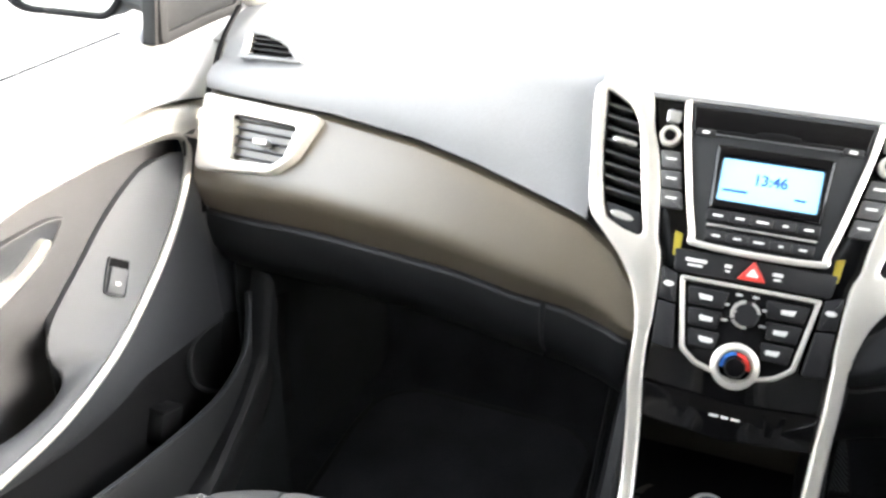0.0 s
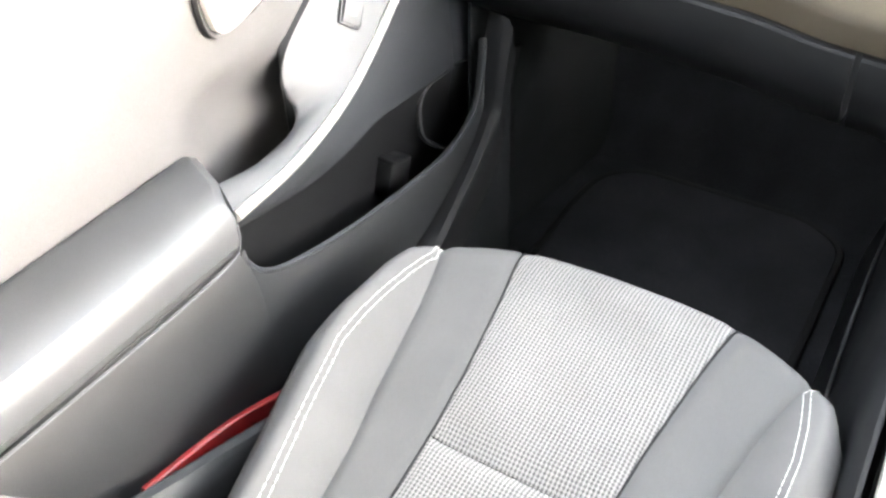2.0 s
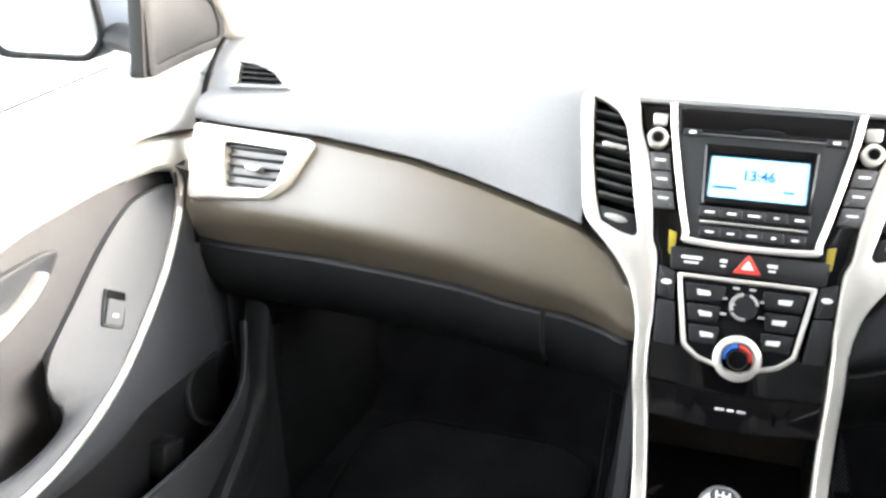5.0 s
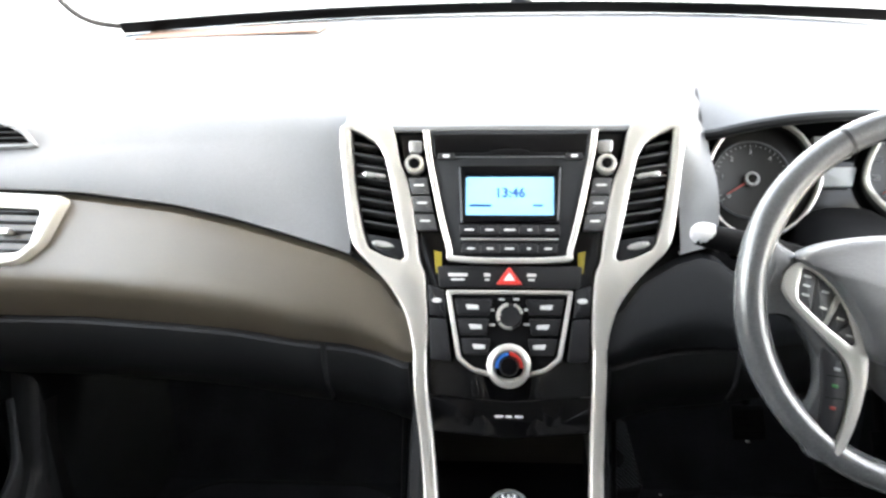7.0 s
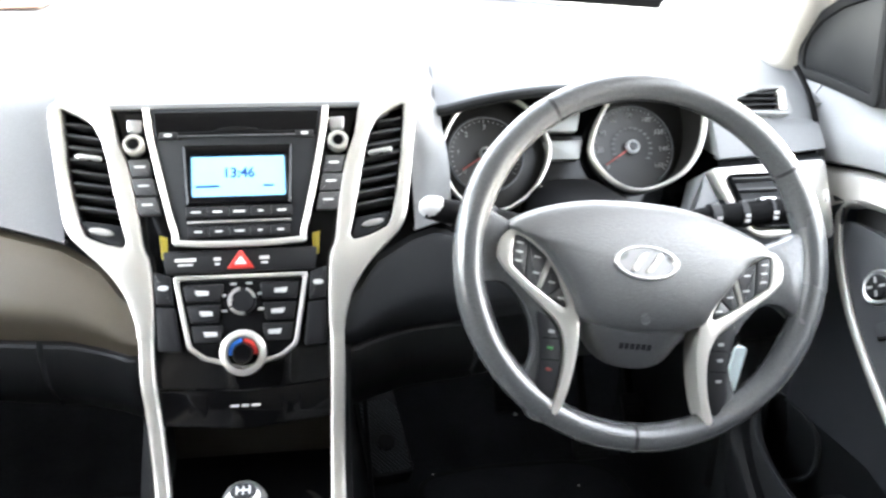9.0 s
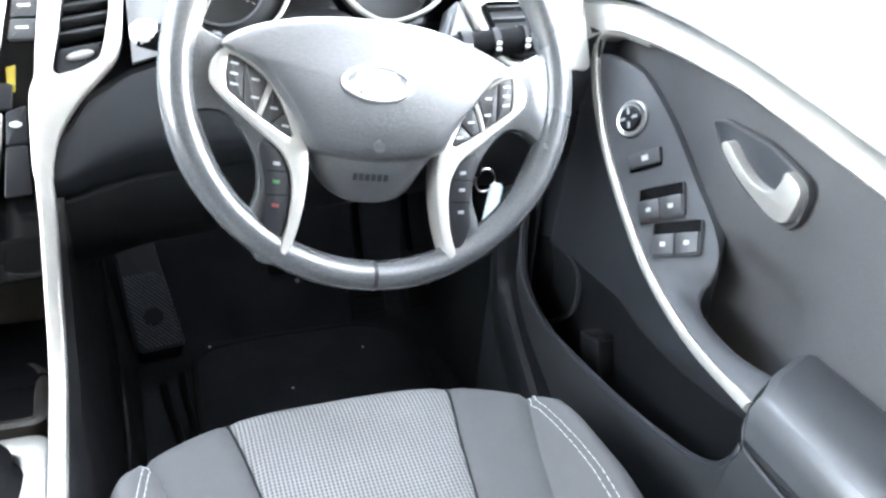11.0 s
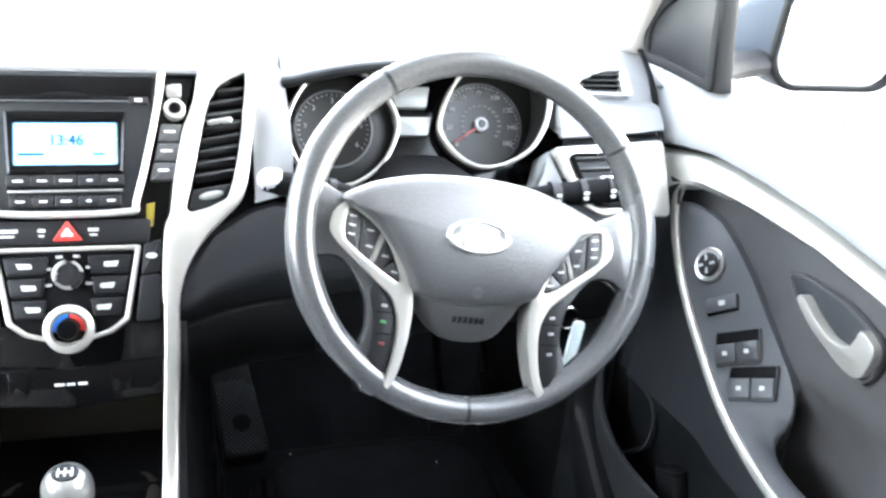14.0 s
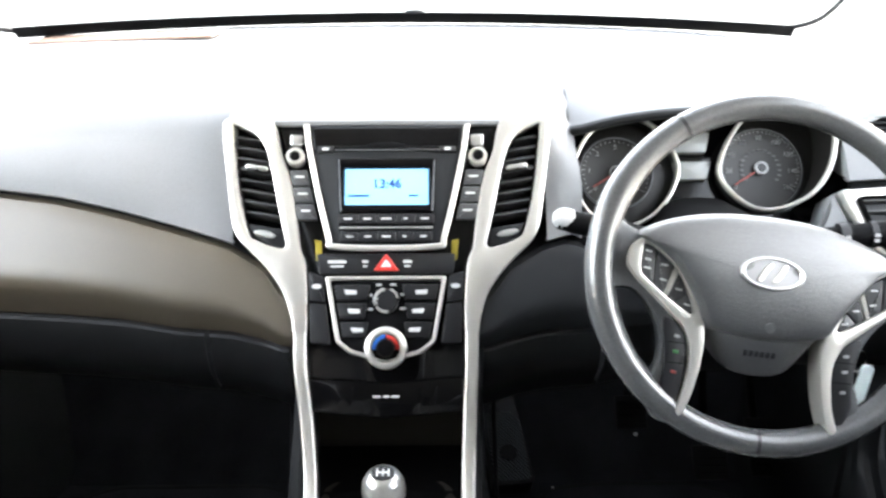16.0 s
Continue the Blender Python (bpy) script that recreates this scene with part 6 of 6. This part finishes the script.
def gauge(hub, outline, nums, needle, size, lean=0.0):
    o = spline(fz(outline), 5, True)
    o = [Vector(p).to_2d() for p in o]
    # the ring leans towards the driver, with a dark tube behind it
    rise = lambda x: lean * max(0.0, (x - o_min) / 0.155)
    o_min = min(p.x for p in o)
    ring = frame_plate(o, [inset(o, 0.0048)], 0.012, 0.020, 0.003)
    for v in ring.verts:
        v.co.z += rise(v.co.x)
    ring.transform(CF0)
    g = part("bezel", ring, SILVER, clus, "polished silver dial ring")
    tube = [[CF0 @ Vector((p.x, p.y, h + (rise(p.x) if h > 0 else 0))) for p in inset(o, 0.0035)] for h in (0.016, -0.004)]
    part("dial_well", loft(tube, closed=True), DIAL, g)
    part("dial_floor", plate(inset(o, 0.003), -0.006, -0.002, 0.0005, CF0), DIAL, g)
    part("dial_face", lathe([(0, 0), (size, 0), (size, 0.003), (size - 0.002, 0.004), (size - 0.004, 0.0032), (0, 0.003)], cframe(hub[0], hub[1], -0.002), 40), DIAL, g)
    part("dial_rim", lathe([(size, 0.0), (size + 0.001, 0.004), (size - 0.001, 0.0052), (size - 0.0016, 0.004)], cframe(hub[0], hub[1], -0.002), 40, True), SWITCH, g)
    n = len(nums)
    for k, t in enumerate(nums):
        a = radians(216 - 252 * k / (n - 1))
        m = cframe(hub[0], hub[1], 0.0030)
        part("dial_number", lettering(t, 0.0085, m @ pose((size - 0.013) * math.cos(a), (size - 0.013) * math.sin(a), 0)), DIALPRINT, g)
        for j in range(5 if k < n - 1 else 1):
            b = radians(216 - 252 * (k + j / 5) / (n - 1))
            part("dial_tick", box(0.004 if j == 0 else 0.0025, 0.0009, 0.0004, 0, m @ Matrix.Rotation(b, 4, 'Z') @ pose(size - 0.0055, 0, 0.0001)), DIALPRINT, g)
    for k in range(2 * n - 1):
        b = radians(216 - 252 * k / (2 * n - 2))
        if size > 0.05:
            part("inner_scale_mark", box(0.0045, 0.0022, 0.0004, 0, m @ pose(0.024 * math.cos(b), 0.024 * math.sin(b), 0.0001)), SIDEKEY, g)
    nm = cframe(hub[0], hub[1], 0.004) @ Matrix.Rotation(radians(needle), 4, 'Z')
    part("needle", plate([(-0.006, -0.0013), (size - 0.012, -0.0006), (size - 0.012, 0.0006), (-0.006, 0.0013)], 0, 0.0016, 0.0003, nm), NEEDLE, g, "red dial needle")
    part("needle_hub", lathe([(0, 0), (0.0085, 0), (0.0085, 0.004), (0.0075, 0.0052), (0.005, 0.0052), (0.0045, 0.0042), (0, 0.0042)], cframe(hub[0], hub[1], 0.0035), 24), EMBLEM, g)
    part("hub_glass", lathe([(0, 0), (0.0058, 0), (0.0050, 0.0012), (0, 0.0016)], cframe(hub[0], hub[1], 0.0082), 20), GLOSS, g)
    return o


g1 = [(0.290, 0.629), (0.252, 0.616), (0.230, 0.588), (0.224, 0.560), (0.238, 0.524), (0.270, 0.506), (0.305, 0.508), (0.340, 0.532), (0.358, 0.570), (0.342, 0.606), (0.318, 0.624)]
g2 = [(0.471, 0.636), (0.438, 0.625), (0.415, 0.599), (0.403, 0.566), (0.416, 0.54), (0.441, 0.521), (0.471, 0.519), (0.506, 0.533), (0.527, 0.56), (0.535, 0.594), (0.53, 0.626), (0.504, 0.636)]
gauge((0.281, 0.568), g1, ["0", "1", "2", "3", "4", "5", "6"], 212, 0.046)
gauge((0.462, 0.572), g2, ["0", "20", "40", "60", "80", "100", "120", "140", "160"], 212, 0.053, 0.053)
for a, b in ((0.612, 0.590), (0.580, 0.560)):
    part("trip_screen", plate(rounded(fz([(0.352, a), (0.400, a), (0.394, b), (0.356, b)]), 0.002), -0.004, 0.006, 0.001, CF0), SCREEN, clus, "small grey trip screen")
visor = [[cface(x, 0.498 - 0.006 * abs((x - 0.39) / 0.17), d) for d in (-0.005, 0.03, 0.06)] for x in np.linspace(0.214, 0.575, 20)]
part("lower_visor", solid(visor, 0.004, (0, 0, -1)), KNEE, clus)


# ---- end vents ----
def end_vent(s):
    v = thing("air_vent", "side air vent with black slats in a satin silver surround", "air vent", face(s * 0.57, 0.54), group="side vents")
    o = [(0.662, 0.578), (0.655, 0.496), (0.550, 0.505), (0.522, 0.524), (0.498, 0.572)]
    h = [(0.6115, 0.561), (0.6055, 0.5135), (0.549, 0.516), (0.537, 0.524), (0.526, 0.5575)]
    if s > 0:
        o = [(0.671, 0.574), (0.671, 0.492), (0.575, 0.497), (0.552, 0.510), (0.522, 0.569)]
        h = [(0.620, 0.561), (0.620, 0.506), (0.572, 0.508), (0.560, 0.516), (0.543, 0.560)]
    tr = lambda pts: fz([(s * a, b) for a, b in pts])
    oo, hh = rounded(tr(o), 0.010), rounded(tr(h), 0.005)
    out = 0.018 if s < 0 else 0.005
    sur = frame_plate(oo, [hh], -0.030, out, 0.004, FACE0)
    for q in sur.verts:
        q.co.y += bend(q.co.x)
    part("surround", sur, SILVER, v)
    part("backing", plate(inset(hh, -0.002), -0.030, -0.020, 0.0005, FACE0), BLACK, v)
    part("duct", loft([[FACE0 @ Vector((*Vector(q).to_2d(), d)) for q in hh] for d in (0.014, -0.032)], closed=True), BLACK, v)
    top, bot = h[0][1], h[1][1]
    for k in range(5):
        t = (k + 0.5) / 5
        z = bot + (top - bot) * t
        a = lerp([(bot, h[2][0] - 0.008), (bot + 0.01, h[3][0]), (top, h[4][0])], z) + 0.001
        b = lerp([(bot, h[1][0]), (top, h[0][0])], z) - 0.001
        part("slat", box(b - a, 0.0022, 0.016, 0.0006, face_frame(s * (a + b) / 2, z, 0.002, s * 1.5) @ Matrix.Rotation(radians(-14), 4, 'X')), SLAT, v)
    part("tab", box(0.020, 0.0075, 0.016, 0.0025, face_frame(s * (h[0][0] + h[4][0]) / 2, (top + bot) / 2 - 0.001, 0.012)), SATIN, v, "satin slat tab")
    part("roller", box(0.004, 0.014, 0.006, 0.0015, Matrix.Translation((0, bend(o[0][0] - 0.016), 0)) @ face_frame(s * (o[0][0] - 0.016), 0.533, 0.0185)), SATIN, v)


end_vent(-1)
end_vent(1)
# grey infill between the dials and the driver's vent
single("dash_infill", plate(rounded(fz([(0.519, 0.567), (0.546, 0.509), (0.540, 0.488), (0.470, 0.490), (0.488, 0.512), (0.508, 0.540)]), 0.004), -0.05, -0.002, 0.002, FACE0), DASH, "grey plastic infill panel beside the instruments", "dash infill", "structure")


# ---- footwells ----
MAT = [(0.225, -0.30), (0.580, -0.30), (0.586, 0.30), (0.578, 0.37), (0.515, 0.405), (0.33, 0.405), (0.236, 0.385), (0.228, 0.20)]
for cx, o in ((-0.40, [(-0.180, -0.30), (-0.575, -0.30), (-0.586, 0.28), (-0.575, 0.36), (-0.52, 0.405), (-0.24, 0.405), (-0.176, 0.36), (-0.182, 0.10)]), (0.40, MAT)):
    o = rounded(o, 0.05, 6)
    fm = thing("floor_mat", "black pile floor mat with stitched edge in the footwell", "floor mat", (cx, 0.05, -0.085), group="floor mats")
    part("mat_top", plate(o, -0.085, -0.078, 0.003), MATCLOTH, fm)
    part("edging", sweep([Vector((p.x, p.y, -0.079)) for p in inset(o, 0.001)], oval(0.006, 0.003, 8), (0, 0, 1), closed=True), RUBBER, fm)

fr = thing("footrest", "ribbed dark plastic footrest beside the tunnel", "footrest", (0.17, 0.45, -0.08))
fm4 = Matrix.Translation((0.178, 0.405, 0.005)) @ Matrix.Rotation(radians(8), 4, 'Z') @ Matrix.Rotation(radians(28), 4, 'X')
part("pad", plate(rounded([(-0.036, -0.08), (0.036, -0.08), (0.030, 0.16), (-0.030, 0.16)], 0.012), -0.03, 0.004, 0.003, fm4), DARK, fr)
for k in range(21):
    c = -0.100 + 0.0092 * k
    ends = [(x, c - 1.4 * x) for x in (-0.031, 0.031)] + [((c - y) / 1.4, y) for y in (-0.073, 0.062)]
    ends = sorted(e for e in ends if abs(e[0]) < 0.0312 and -0.0732 < e[1] < 0.0622)
    if len(ends) > 1:
        part("rib", sweep([fm4 @ Vector((*e, 0.0045)) for e in (ends[0], ends[-1])], oval(0.0012, 0.0018, 6), fm4.col[2].to_3d()), SWITCH, fr)
part("boss", lathe([(0, 0), (0.016, 0), (0.015, 0.003), (0, 0.0035)], fm4 @ pose(0, -0.02, 0.004), 20), RUBBER, fr)
for nm, x, y, z, w, h in (("brake_pedal", 0.492, 0.265, 0.055, 0.055, 0.034), ("accelerator_pedal", 0.585, 0.31, 0.055, 0.036, 0.06), ("clutch_pedal", 0.375, 0.33, 0.110, 0.050, 0.034)):
    pd = thing(nm, "black rubber-covered foot pedal under the steering column", "pedal", (x, y, z))
    m = Matrix.Translation((x, y, z)) @ Matrix.Rotation(radians(48), 4, 'X')
    part("pad", box(w, h * 1.6, 0.012, 0.004, m), RUBBER, pd)
    for k in range(4):
        part("tread", box(w * 0.8, 0.003, 0.003, 0.001, m @ pose(0, -h * 0.5 + h * 0.33 * k, 0.007)), BLACK, pd)
    part("arm", sweep(spline([(x, y + 0.01, z), (x, y + 0.08, z + 0.10), (x, y + 0.10, z + 0.26)], 5), oval(0.007, 0.010, 8), (0, 1, 0)), BLACK, pd)

# ---- litter on the driver's carpet ----
for x, y, z, r in ((0.428, 0.492, -0.030, 0.0045), (0.505, 0.330, -0.0765, 0.002), (0.372, 0.250, -0.0765, 0.002), (0.262, 0.392, -0.0765, 0.0022)):
    crumb = lathe([(0, -r * 0.5), (r * 0.8, -r * 0.4), (r, 0), (r * 0.6, r * 0.5), (0, r * 0.6)], pose(x, y, z, 20, 10, 40 * x), 7)
    single("crumb", crumb, PRINT, "tiny pale crumb lying on the black carpet", "crumb", group="crumbs")

# folded carpet edges between the tunnel and the driver's mat
for pts in (((0.184, 0.315), (0.187, 0.27), (0.196, 0.20), (0.200, 0.15)), ((0.214, 0.335), (0.2135, 0.28), (0.218, 0.22), (0.220, 0.16))):
    fold = sweep(spline([(x, y, -0.083) for x, y in pts], 5), oval(0.0055, 0.0045, 8), (0, 0, 1))
    single("carpet_fold", fold, BLACK, "dark folded carpet edge beside the floor mat", "carpet fold", "structure")
